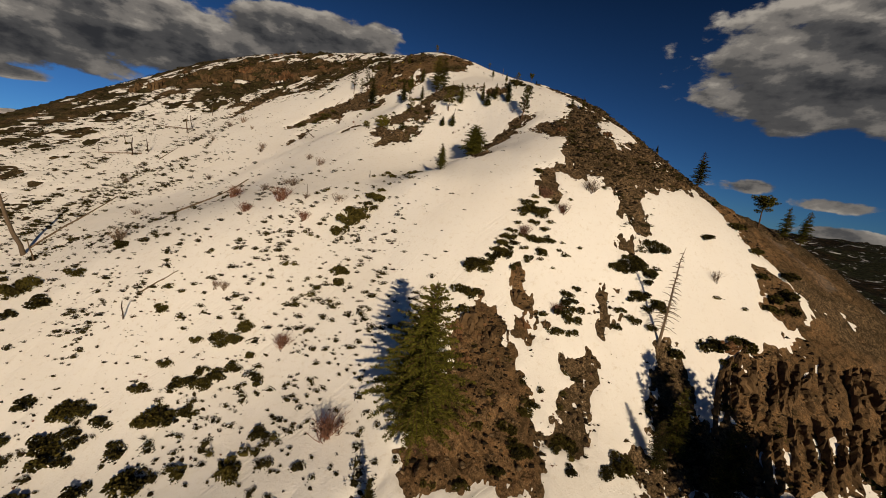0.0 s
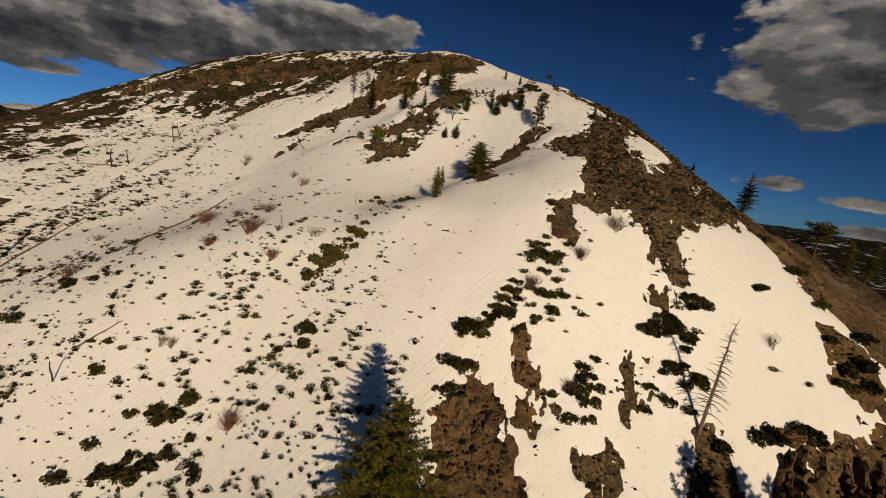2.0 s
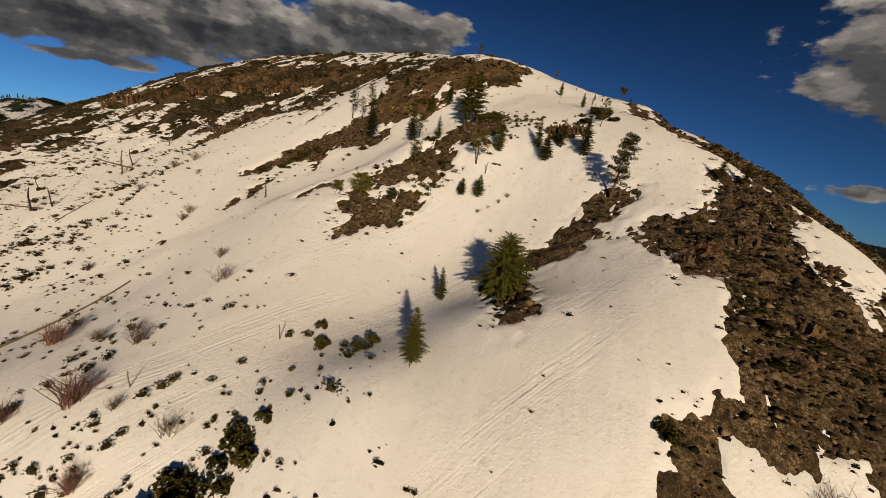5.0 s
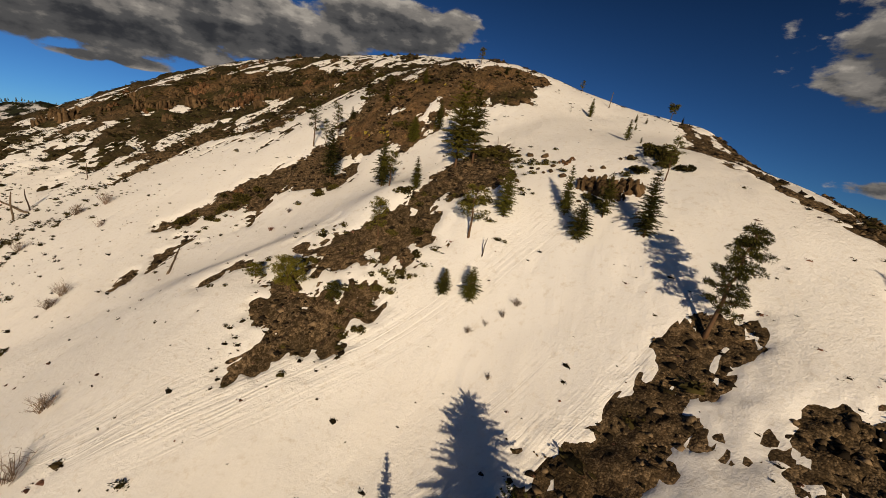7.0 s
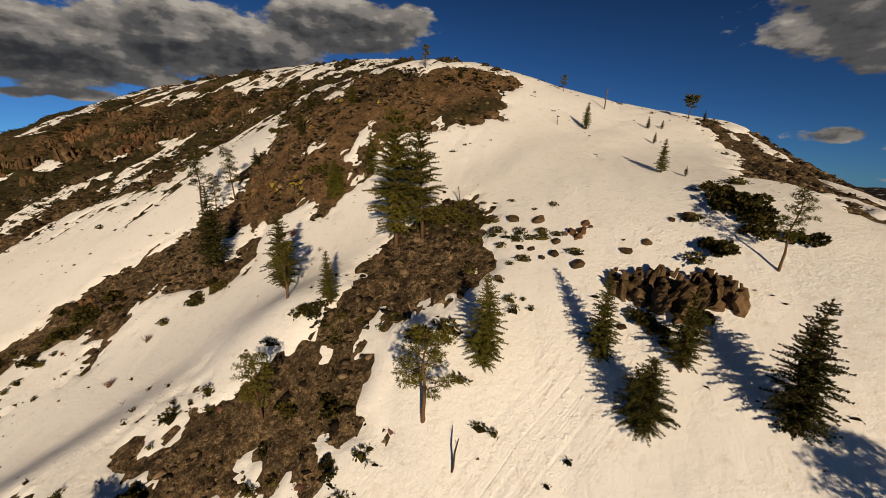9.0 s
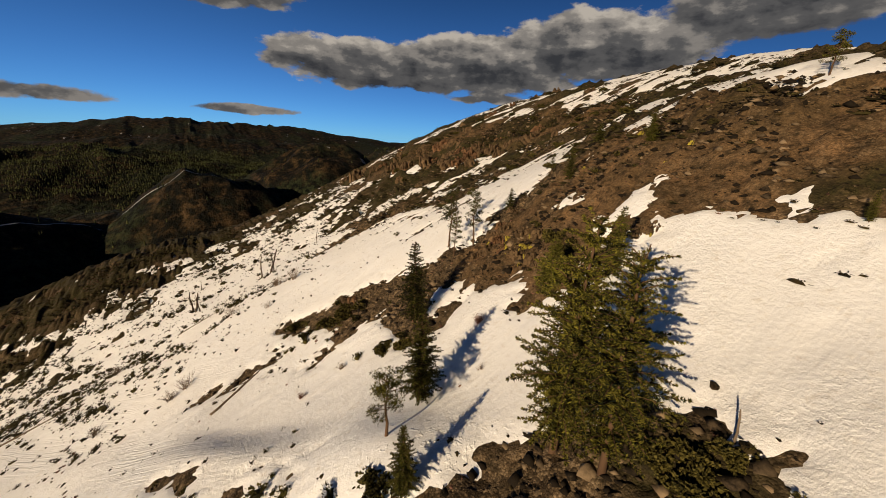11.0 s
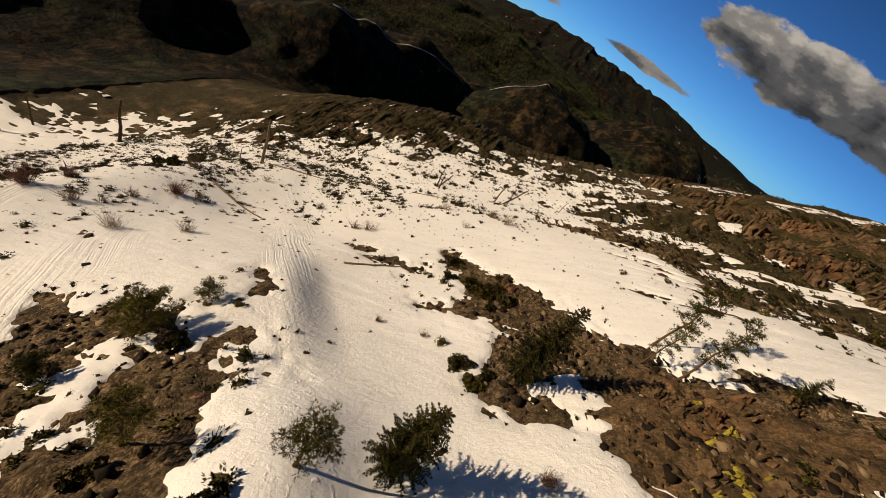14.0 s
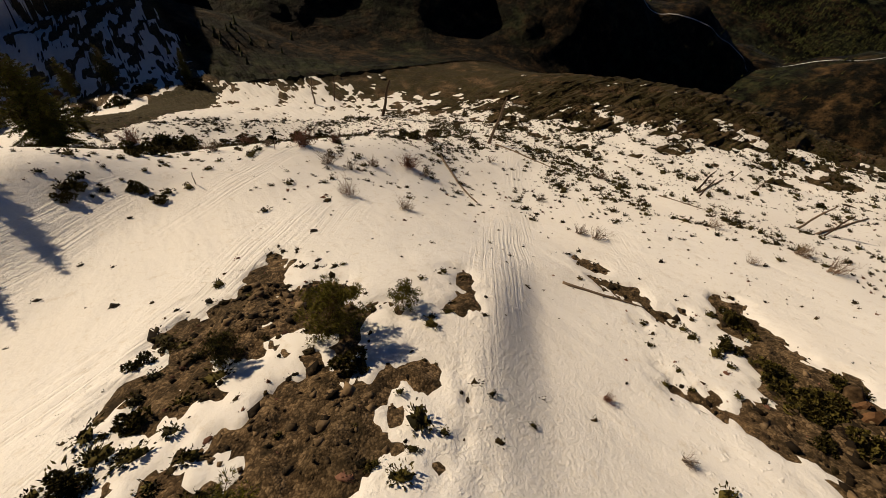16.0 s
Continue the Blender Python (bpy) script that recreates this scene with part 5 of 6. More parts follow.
SHRUB_6 = [
    (-11.3, 158.3, 1.0), (-13.2, 151.0, 1.2), (-14.9, 150.0, 1.0), (-16.7, 152.9, 0.9), (-15.4, 160.9, 0.8), (-18.1, 154.6, 0.5),
    (-22.0, 147.3, 0.5), (-20.0, 143.9, 0.6), (-12.5, 158.7, 0.6), (-24.4, 168.6, 0.8), (-23.5, 167.2, 0.5), (-60.8, 183.0, 1.7),
    (-59.7, 186.6, 1.8), (-61.9, 179.4, 1.4), (-68.6, 179.2, 1.6), (-61.5, 175.4, 0.8), (-54.7, 174.1, 0.6), (-58.7, 172.2, 0.5),
    (-42.1, 182.3, 0.9), (-56.8, 184.8, 1.1), (-58.7, 180.1, 0.6), (-23.6, -75.2, 6.0), (-49.5, -76.4, 5.2), (-10.2, -58.3, 4.9),
    (4.5, -59.7, 4.9), (-28.4, 51.4, 2.2), (-15.3, 116.8, 1.3), (-21.5, 118.6, 1.0), (-32.6, 206.3, 0.8), (-26.6, 203.5, 2.1),
]
SHRUB_7 = [
    (-23.2, 202.5, 1.5), (-37.8, 187.6, 1.2), (-39.1, 184.3, 0.9), (-68.7, 178.5, 1.6), (-59.8, 183.5, 1.7), (-0.1, 187.2, 1.3),
    (-1.6, 186.2, 1.5), (-2.9, 185.6, 1.5), (2.2, 184.9, 0.8), (3.1, 182.7, 0.8), (4.3, 180.6, 0.7), (6.6, 179.5, 0.8),
    (7.6, 178.3, 0.7), (8.9, 178.8, 0.7), (10.3, 178.0, 0.6), (4.0, 182.4, 0.6), (1.2, 182.7, 0.9), (0.1, 181.8, 0.9),
    (21.3, 95.9, 1.0), (24.4, 97.8, 1.1), (26.9, 95.4, 1.4), (21.1, 93.4, 1.0), (28.2, 93.1, 1.2), (24.2, 92.4, 1.4),
    (20.1, 91.7, 1.0), (14.6, 86.2, 1.3), (13.4, 84.7, 1.6), (12.2, 82.4, 1.7), (8.4, 82.4, 1.7), (17.4, 86.2, 1.4),
]
SHRUB_8 = [
    (21.0, 87.2, 0.8), (22.0, 85.1, 0.8), (18.4, 90.0, 1.3), (14.6, 88.1, 0.6), (25.3, 89.3, 1.7), (26.6, 87.0, 1.0),
    (31.1, 90.0, 0.7), (-31.6, 82.4, 0.9), (-28.6, 84.2, 0.8), (-32.9, 84.0, 0.6), (-29.8, 93.4, 0.8), (-33.5, 94.7, 0.9),
    (-34.1, 90.7, 0.8), (-41.6, 93.1, 0.7), (-35.1, 107.1, 1.1), (-33.6, 108.5, 0.8), (-27.5, 110.2, 0.7), (-23.2, 105.5, 0.8),
    (-20.8, 106.1, 0.6), (-19.4, 108.8, 0.7), (-17.0, 112.0, 0.6), (-15.8, 118.0, 0.9), (-11.9, 116.8, 0.8), (-60.8, 83.5, 1.2),
    (-57.1, 82.6, 0.9), (-55.3, 90.9, 0.9), (-49.4, 91.3, 1.1), (-54.7, 77.9, 1.2), (-38.7, 83.5, 0.8), (-31.4, 79.6, 1.0),
]
SHRUB_9 = [
    (-66.5, 58.2, 2.5), (-65.7, 63.6, 2.5), (-75.0, 58.6, 2.0), (-72.3, 52.8, 2.2), (-76.2, 64.5, 2.0), (-58.9, 61.5, 1.8),
    (-51.8, 56.9, 2.0), (-54.8, 66.3, 1.6), (-48.2, 73.8, 1.4), (-43.6, 74.6, 1.7), (-52.3, 70.0, 1.5), (-45.5, 67.2, 1.9),
    (-26.7, 57.2, 1.4), (-27.5, 54.4, 1.2), (-29.5, 79.6, 1.3), (-26.3, 81.3, 1.1), (-35.4, 87.6, 1.2), (-49.5, 93.1, 1.0),
    (-37.8, 52.6, 1.5), (-34.0, 55.1, 1.1), (-85.6, 64.9, 1.8), (-53.2, 51.1, 2.0), (-64.8, 47.6, 2.1), (-60.5, 55.6, 1.5),
    (22.8, 172.8, 1.5), (27.2, 178.8, 2.0), (27.5, 176.6, 2.0), (29.9, 183.8, 1.1), (21.1, 172.1, 1.0), (26.7, 173.8, 1.4),
]
SHRUB_10 = [
    (22.6, 176.9, 1.0), (12.2, 167.5, 1.1), (15.9, 167.7, 1.4), (16.9, 166.2, 0.7), (-0.2, 170.1, 1.2), (-2.7, 169.7, 1.4),
    (1.2, 166.3, 0.9), (-15.1, 173.8, 1.5), (4.5, 174.0, 0.6), (-11.4, 173.3, 0.9), (2.4, 168.8, 0.7), (-64.6, 187.2, 1.5),
    (-58.3, 186.1, 1.6), (-38.6, 185.1, 1.3), (-16.8, 173.5, 0.9), (-9.4, 172.7, 0.6), (-5.7, 172.2, 0.7), (-11.5, 171.2, 0.9),
    (-18.6, 171.2, 0.8), (-14.4, 166.2, 1.3), (-19.3, 167.7, 1.0), (-27.3, 166.7, 1.2), (34.0, 83.4, 1.3), (31.5, 80.9, 1.9),
    (33.9, 80.1, 1.9), (32.9, 78.3, 2.1), (32.4, 76.3, 1.7), (55.6, 94.3, 1.8), (58.3, 95.5, 1.5), (51.5, 91.0, 2.0),
]
SHRUB_11 = [
    (48.4, 89.2, 1.6), (54.2, 90.0, 1.8), (53.3, 88.3, 1.7), (45.5, 88.9, 1.3), (49.6, 85.7, 2.2), (51.8, 86.1, 1.6),
    (55.1, 85.4, 2.0), (52.1, 84.1, 1.7), (56.0, 84.4, 1.1), (44.9, 82.9, 1.5), (48.0, 81.8, 1.8), (43.6, 80.2, 1.3),
    (74.0, 101.2, 1.4), (71.3, 89.1, 1.1), (78.8, 88.5, 0.9), (64.8, 80.6, 2.7), (67.8, 81.5, 2.2), (73.0, 82.8, 2.3),
    (97.1, 100.0, 2.8), (94.2, 94.7, 2.7), (88.3, 90.3, 2.0), (87.6, 109.9, 2.4), (89.8, 103.3, 1.9), (85.1, 118.9, 2.0),
    (27.3, 89.9, 1.2), (31.5, 88.0, 1.0), (25.4, 86.1, 0.8), (35.7, 90.1, 0.8), (28.4, 85.3, 0.6), (-75.4, 217.6, 1.3),
]
SHRUB_12 = [
    (-70.2, 222.9, 1.1), (-67.2, 227.8, 1.5), (-72.4, 237.2, 1.4), (-89.2, 258.4, 1.7), (-98.1, 256.7, 1.6), (-98.4, 269.8, 2.0),
    (-72.6, 262.9, 2.0), (-87.2, 235.1, 1.2), (-151.4, 246.2, 1.9), (-144.9, 254.6, 1.7), (-132.8, 261.5, 1.6), (-131.3, 272.3, 1.9),
    (-115.8, 275.9, 1.8), (-105.2, 280.6, 1.9), (-118.3, 298.7, 2.0), (-123.5, 232.0, 1.6), (-143.8, 228.6, 1.6), (-129.5, 214.6, 1.6),
    (-122.7, 204.2, 1.5), (-72.9, 244.8, 1.3), (-62.2, 243.8, 1.8), (-45.6, 222.1, 1.5), (-49.0, 233.4, 1.5), (-34.0, 206.8, 0.8),
    (-29.6, 206.6, 0.7), (-140.3, 236.4, 1.6), (-149.6, 248.8, 1.5), (-144.6, 258.6, 1.5), (-95.7, 246.4, 1.6), (-69.6, 235.9, 1.4),
]
SHRUB_13 = [
    (-68.9, 242.1, 1.3), (-63.7, 244.2, 1.1), (-71.7, 260.0, 1.3), (-70.2, 266.1, 1.4), (-84.4, 288.3, 1.7), (-64.8, 270.8, 1.7),
    (-69.8, 221.8, 1.0), (-70.2, 217.8, 0.9), (-76.0, 211.8, 0.9), (-76.5, 205.4, 0.9), (-130.6, 211.1, 1.4), (-127.5, 202.0, 1.4),
    (-145.6, 192.1, 1.3), (-143.2, 180.4, 1.3), (-140.1, 168.8, 1.3), (-154.0, 154.3, 1.5), (-177.2, 129.7, 1.7), (-182.7, 107.2, 1.9),
    (-44.9, 222.3, 1.2), (-44.1, 226.7, 1.4), (-51.6, 241.8, 1.7), (-39.1, 231.7, 1.6), (-55.3, 259.2, 2.1), (-31.7, 215.8, 0.9),
    (-30.2, 218.4, 0.9), (-14.7, 158.7, 0.8), (-12.8, 159.2, 0.9), (-10.9, 157.7, 0.8), (-13.6, 161.6, 0.9), (-15.5, 163.5, 0.7),
]
SHRUB_14 = [
    (-9.8, 158.6, 0.9), (-8.7, 158.7, 0.7), (-21.8, 164.2, 0.5), (-19.8, 162.5, 0.4), (-23.8, 164.7, 0.3), (-27.6, 164.2, 0.4),
    (-29.2, 164.1, 0.4), (-24.2, 168.4, 0.6), (-23.1, 167.2, 0.3), (-16.1, 150.9, 0.8), (-13.9, 152.9, 0.8), (-12.8, 154.5, 0.7),
    (-19.2, 155.3, 0.5), (-21.6, 154.2, 0.4), (-34.4, 159.8, 0.4), (-36.4, 160.0, 0.5), (-37.8, 159.4, 0.4), (-42.1, 156.8, 0.4),
    (-40.3, 155.0, 0.5), (-37.2, 154.8, 0.5), (-31.6, 148.3, 0.4), (-60.7, 176.5, 0.8), (-67.6, 176.5, 0.7), (-62.4, 181.9, 1.1),
    (-59.3, 184.1, 1.2), (-66.6, 180.7, 1.0), (-60.2, 185.7, 1.0), (-58.7, 187.8, 0.9), (-54.5, 181.3, 0.5), (-51.8, 178.6, 0.5),
]
SHRUB_15 = [
    (-53.3, 177.2, 0.5), (-50.5, 176.9, 0.4), (-28.2, 168.1, 0.5), (-25.9, 167.8, 0.4), (-34.4, 171.5, 0.4), (-33.2, 168.1, 0.4),
    (17.2, 68.8, 1.1), (13.7, 62.8, 1.1), (20.6, 66.1, 1.1), (11.5, 57.2, 1.3), (17.6, 55.9, 1.3), (14.3, 51.0, 1.4),
    (21.3, 61.1, 1.0), (6.0, 67.0, 1.6), (5.3, 61.5, 1.7), (24.0, 65.3, 1.1), (8.7, 48.5, 1.4), (3.5, 48.0, 1.4),
]
SHRUB_16 = [
    (22.2, 95.9, 1.1), (23.9, 94.5, 1.3), (25.5, 93.8, 1.2), (21.5, 93.6, 1), (27.4, 95.2, 1.2), (28.7, 97.3, 1.1), (23.2, 92.4, 0.9), (27.1, 91.7, 1), (28.2, 89.7, 1.2), (30.1, 88.5, 0.8), (22, 87.4, 1), (25.7, 87.5, 1.1), (20.7, 89.4, 1.1), (22.6, 89.3, 1.1), (18.2, 88.8, 1.2), (16.5, 87.6, 1.1), (17.4, 86.9, 1.2), (15.1, 85.2, 1.2), (13.8, 84.2, 1), (17.2, 85.6, 1.2), (12.6, 83.4, 1.4), (9.9, 82.6, 1.4), (8.4, 81.8, 1.1), (22.3, 85.3, 0.9), (25, 86.8, 0.9), (31.8, 96.1, 0.7), (43.5, 89, 1), (46.7, 90.3, 1.5), (48.3, 91.4, 1.5), (50.7, 90.2, 1.4),
]
SHRUB_17 = [
    (52.6, 93.4, 1.1), (54.6, 95.1, 1.3), (52.4, 94.2, 1), (55.2, 94.3, 0.8), (49.6, 90.5, 1.1), (-21.4, 85.2, 1.5), (-21, 82.9, 1.3), (-21.9, 96, 1.2), (-18.8, 97.2, 1.5), (-17, 99.5, 1.2), (-16.8, 103.2, 1.1), (-19, 94.2, 0.9), (9, 77.9, 2), (7.9, 75.4, 1.6), (10.7, 69.7, 1), (13, 59.3, 1.1), (17.5, 63, 1.2), (20.7, 61.6, 1.5), (16.1, 58.3, 1.1), (17.9, 55, 1.8), (19.9, 55.1, 1.5), (32.7, 82, 1), (31, 78.6, 1.6), (30.1, 75.9, 1.1), (30, 70, 0.9), (25.6, 77.7, 1.1), (28.4, 58.4, 1.6), (28.6, 56.7, 1), (27.9, 64.2, 1.1), (27.4, 54.1, 0.8),
]
SHRUB_18 = [
    (37.7, 58, 1.8), (40.9, 60.5, 1), (50.7, 91.6, 1.4), (54, 89.5, 1.6), (55.1, 84.9, 1.8), (48, 84.9, 1.3), (52.2, 81.5, 1.5), (56.9, 78.9, 2), (87.2, 96.6, 2), (89, 92.5, 2.6), (93.2, 91.4, 2.3), (86.1, 90.3, 1.9), (75.2, 83, 2), (68.6, 80.7, 1.2), (66.3, 72.2, 1.6), (-38.8, 75.9, 2.1), (-42.3, 73.3, 2.1), (-40.3, 74, 1.6), (-35.3, 71.1, 1.2), (-38.2, 69.4, 1.8), (-40.4, 68.1, 2), (-42.5, 66.8, 2.2), (-42.6, 61.9, 1.8), (-46.9, 61.8, 2.5), (-49.2, 61.3, 1.7), (-62.6, 63.1, 2.1), (-62.9, 59.8, 1.8), (-60.1, 58.5, 1.8), (-98.5, 88.2, 3), (-100.6, 86.2, 3.1),
]
SHRUB_19 = [
    (-91.2, 83.1, 2.6), (-96.6, 80.5, 2.1), (-88, 89.4, 2), (-83.3, 96.9, 2.3),
]
SHRUB = SHRUB_16 + SHRUB_17 + SHRUB_18 + SHRUB_19 + SHRUB_1 + SHRUB_2 + SHRUB_3 + SHRUB_4 + SHRUB_5 + SHRUB_6 + SHRUB_7 + SHRUB_8 + SHRUB_9 + SHRUB_10 + SHRUB_11 + SHRUB_12 + SHRUB_13 + SHRUB_14 + SHRUB_15
BOULDER_1 = [
    (6.1, 181.7, 0.8), (8.7, 180.6, 0.8), (9.9, 175.7, 0.6), (11.8, 173.9, 0.8), (6.6, 177.4, 0.5), (4.4, 174.3, 0.5),
    (1.3, 174.4, 0.7), (18.1, 174.9, 0.5), (15.9, 174.5, 0.4), (22.6, 177.3, 0.9), (8.7, 175.6, 0.4), (10.2, 177.1, 0.6),
    (3.2, 178.0, 0.4), (7.7, 176.9, 0.4), (-63.8, 187.8, 1.3), (-61.9, 188.9, 0.9), (-57.4, 187.5, 0.7), (21.0, 177.3, 0.4),
    (16.1, 174.5, 0.6), (17.9, 174.9, 0.4), (14.3, 167.9, 0.4), (-11.8, 188.2, 0.3), (-3.1, 190.8, 0.4),
]
BOULDER = BOULDER_1
REDROCK_1 = [
    (12.6, 177.6, 1.2), (11.8, 178.1, 0.9), (13.4, 178.6, 0.8), (-61.8, 189.1, 1.7), (-61.6, 187.6, 1.3), (-62.1, 187.2, 1.1),
    (-62.6, 189.2, 1.5), (14.8, 172.7, 0.5), (-172.5, 254.7, 2.5), (-179.0, 264.8, 2.3), (-176.5, 241.3, 2.2), (-130.5, 289.6, 2.3),
    (-134.2, 307.5, 2.5), (-80.7, 267.6, 1.6), (-133.7, 237.9, 1.7), (11.3, 71.2, 2.1), (9.2, 67.4, 2.3), (14.9, 68.3, 1.7),
    (17.0, 63.5, 1.4), (7.3, 70.8, 1.6), (13.0, 74.2, 1.7),
]
REDROCK = REDROCK_1
DARKCRAG_1 = [
    (15.8, 171.0, 1.3), (17.5, 171.0, 1.6), (18.7, 169.6, 1.7), (21.0, 170.0, 1.3), (22.3, 168.7, 1.4), (19.4, 168.0, 1.0),
    (73.3, 78.0, 2.7), (26.1, -87.7, 11.0), (52.8, -91.0, 11.4),
    (-184.2, 230.2, 3.0), (-173.7, 232.6, 3.2), (-161.4, 235.7, 2.8),
    (-148.9, 238.3, 3.0), (-136.1, 240.1, 2.8), (-124.7, 242.9, 2.8), (-110.1, 241.6, 2.3), (-95.7, 242.6, 2.2), (-88.8, 246.7, 2.0),
]
DARKCRAG_2 = [
    (-96.5, 250.0, 2.2), (-89.9, 252.1, 2.1), (-83.4, 254.7, 1.9), (-73.4, 254.6, 1.8), (-65.3, 254.1, 1.6), (-25.4, 200.0, 0.9),
    (-21.4, 199.9, 0.9), (-17.8, 200.6, 0.8),
]
DARKCRAG = DARKCRAG_1 + DARKCRAG_2
CRAG_1 = [
    (10.0, 74.7, 2.9), (12.5, 72.3, 2.4), (7.2, 72.6, 1.6), (16.6, 73.5, 1.2), (19.8, 79.8, 1.8), (21.7, 75.9, 1.4),
    (26.2, 76.5, 1.1), (-39.3, 203.3, 1.2), (-35.7, 203.3, 1.5), (-31.3, 201.8, 1.5), (-27.8, 201.2, 1.3), (-24.7, 200.1, 0.9),
    (-34.7, 205.6, 1.2), (-41.3, 202.4, 1.2), (-41.7, 207.8, 1.1), (-188.5, 238.0, 3.1), (-175.4, 238.0, 3.2), (-163.1, 240.2, 2.8),
    (-152.7, 245.4, 3.0), (-140.6, 249.0, 2.6), (-130.4, 251.0, 2.7), (-116.9, 252.1, 2.8), (-107.0, 253.2, 2.7), (-97.3, 255.4, 2.6),
    (-86.0, 255.1, 2.2), (34.1, 129.3, 1.3), (37.4, 131.6, 1.6), (43.6, 133.4, 1.7), (44.9, 119.1, 1.2), (52.0, 129.5, 1.4),
]
CRAG_2 = [
    (74.2, 118.2, 1.8), (70.4, 115.9, 1.4), (-38.6, 205.0, 1.1), (-30.9, 204.8, 1.2), (-27.9, 202.2, 1.0), (-29.1, 206.4, 0.9),
    (-16.6, 204.0, 1.1), (-15.7, 204.5, 0.9), (-114.2, 250.2, 2.8), (-106.1, 250.6, 3.1), (-84.4, 259.1, 2.1), (-132.8, 279.6, 2.5),
    (-119.2, 304.2, 3.1), (-90.9, 290.2, 2.6), (71.0, 82.3, 2.0), (74.9, 82.9, 1.7), (-114.0, 243.2, 2.7), (-105.5, 244.4, 2.9),
    (-117.7, 240.4, 2.3), (-106.6, 250.9, 2.6), (-135.1, 252.7, 2.2), (-163.0, 249.6, 2.1), (-142.2, 271.0, 2.2), (-88.6, 262.9, 2.1),
    (-82.4, 267.8, 2.5), (-131.3, 276.6, 2.1), (-140.8, 236.4, 1.8), (-119.3, 254.0, 2.1), (-114.9, 260.5, 1.8), (-38.5, 201.1, 1.0),
]
CRAG_3 = [
    (-37.4, 202.9, 1.1), (-41.8, 206.4, 1.0), (-34.7, 201.0, 1.1), (-40.3, 207.3, 1.0), (-43.3, 211.3, 0.9), (-104.8, 248.5, 3.9),
    (-99.4, 249.1, 3.1), (-117.8, 248.1, 2.7), (-123.7, 244.1, 2.4), (-144.4, 240.2, 2.2), (-127.3, 232.6, 2.3), (-132.7, 255.8, 2.6),
    (-129.0, 264.8, 2.6),
]
CRAG = CRAG_1 + CRAG_2 + CRAG_3
LICHEN_ROCK_1 = [
    (-40.6, 204.2, 0.7), (-36.6, 204.8, 0.8), (-32.0, 203.0, 0.9), (-31.7, 204.5, 0.7), (-20.8, 214.0, 0.7), (-19.6, 216.9, 0.6),
    (-30.4, 223.7, 0.6), (-26.0, 203.8, 0.5), (74.0, 118.3, 0.9), (71.4, 116.4, 0.9), (-31.5, 202.9, 0.9), (-28.9, 201.2, 0.9),
    (-15.4, 203.7, 0.6), (-32.7, 203.0, 0.8), (-30.1, 202.8, 0.6), (-29.6, 200.3, 0.5), (-34.4, 217.3, 0.8), (-37.0, 203.0, 0.5),
    (-35.3, 203.2, 1.1), (-33.3, 201.9, 0.8), (-42.7, 206.3, 0.8),
]
LICHEN_ROCK = LICHEN_ROCK_1
stand([fir("dark green fir tree with snow round its foot", 11, 0.235, 0.05, 27, None, 1.1, 0.8, 0.03, 0.5), fir("slim green fir tree standing in the snow", 21, 0.20, 0.04, 28, None, 1.0, 0.85, 0.03, 0.5), fir("open-crowned green fir tree on the snowy slope", 31, 0.25, 0.08, 24, None, 0.95, 0.8, 0.08, 0.5)], FIR)
stand([fir("dense dark fir tree at the edge of bare ground", 41, 0.21, 0.10, 28, None, 1.1, 0.8, 0.05, 0.5)], DARKFIR)
stand([fir("large dark green fir tree beside a rock spur", 51, 0.33, 0.03, 38, None, 1.2, 0.8, 0.06, 0.45)], BIGFIR)
stand([fir("broad bushy young fir tree on the snow", 61, 0.31, 0.02, 22, None, 1.2, 0.75), fir("low rounded fir tree with dense boughs", 65, 0.33, 0.02, 20, None, 1.2, 0.7)], BUSHFIR)
stand([fir("broad dome-shaped fir tree with boughs to the ground", 63, 0.50, 0.02, 26, None, 1.3, 0.6, 0.05, 0.5)], DOMEFIR)
stand([pine("leaning pine tree on a strip of bare ground", 73, 0.24, 0.15, 44, 0.046)], LEANPINE, bend=4.0)
stand([pine("green pine tree with an orange-brown trunk", 71, 0.36, 0.24, 24, 0.062, None, False, 0.019, 15), pine("pine tree with clumped needles and a bare lower trunk", 75, 0.30, 0.21, 30, 0.055, None, False, 0.018, 16)], PINE)
stand([fir("tall full-crowned pine tree with a yellow-green crown", 81, 0.235, 0.13, 22, PINE_NEEDLES, 1.3, 0.55, 0.10, 0.40), fir("tall pine tree with a ragged yellow-green crown", 85, 0.21, 0.16, 20, PINE_NEEDLES, 1.3, 0.5, 0.14, 0.40)], BIGPINE)
stand([pine("wind-shaped pine tree with a flat crown", 91, 0.5, 0.34, 26, 0.075, None, True, 0.022)], FLATPINE)
stand([pine("dwarf spreading pine on bare ground", 95, 0.10, 0.50, 40, 0.10, None, False, 0.03, 22), pine("crooked dwarf pine on the scree", 97, 0.16, 0.42, 34, 0.10, None, False, 0.03, 22)], BUSHPINE)
stand([pine("thin pine tree with a sparse crown", 99, 0.35, 0.15, 22, 0.045, NEEDLES, False, 0.013, 16)], SPARSE)
stand([dead_tree("grey dead conifer with bare drooping branches", 101)], DEADTREE)
stand([snag("charred broken trunk standing in the snow", 111, CHARRED), snag("weathered grey broken trunk in the snow", 115, DEADWOOD)], SNAG, lean=7.0)
stand([twiggy("reddish leafless shrub standing in the snow", 121, RED_TWIGS), twiggy("low reddish leafless shrub in the snow", 123, RED_TWIGS, 90)], TWIG_RED, 0.0, slope=0.15)
stand([twiggy("grey leafless shrub standing in the snow", 125, TWIGS, 46), twiggy("thin grey leafless shrub in the snow", 127, TWIGS, 34)], TWIG_GREY, 0.0, slope=0.15)
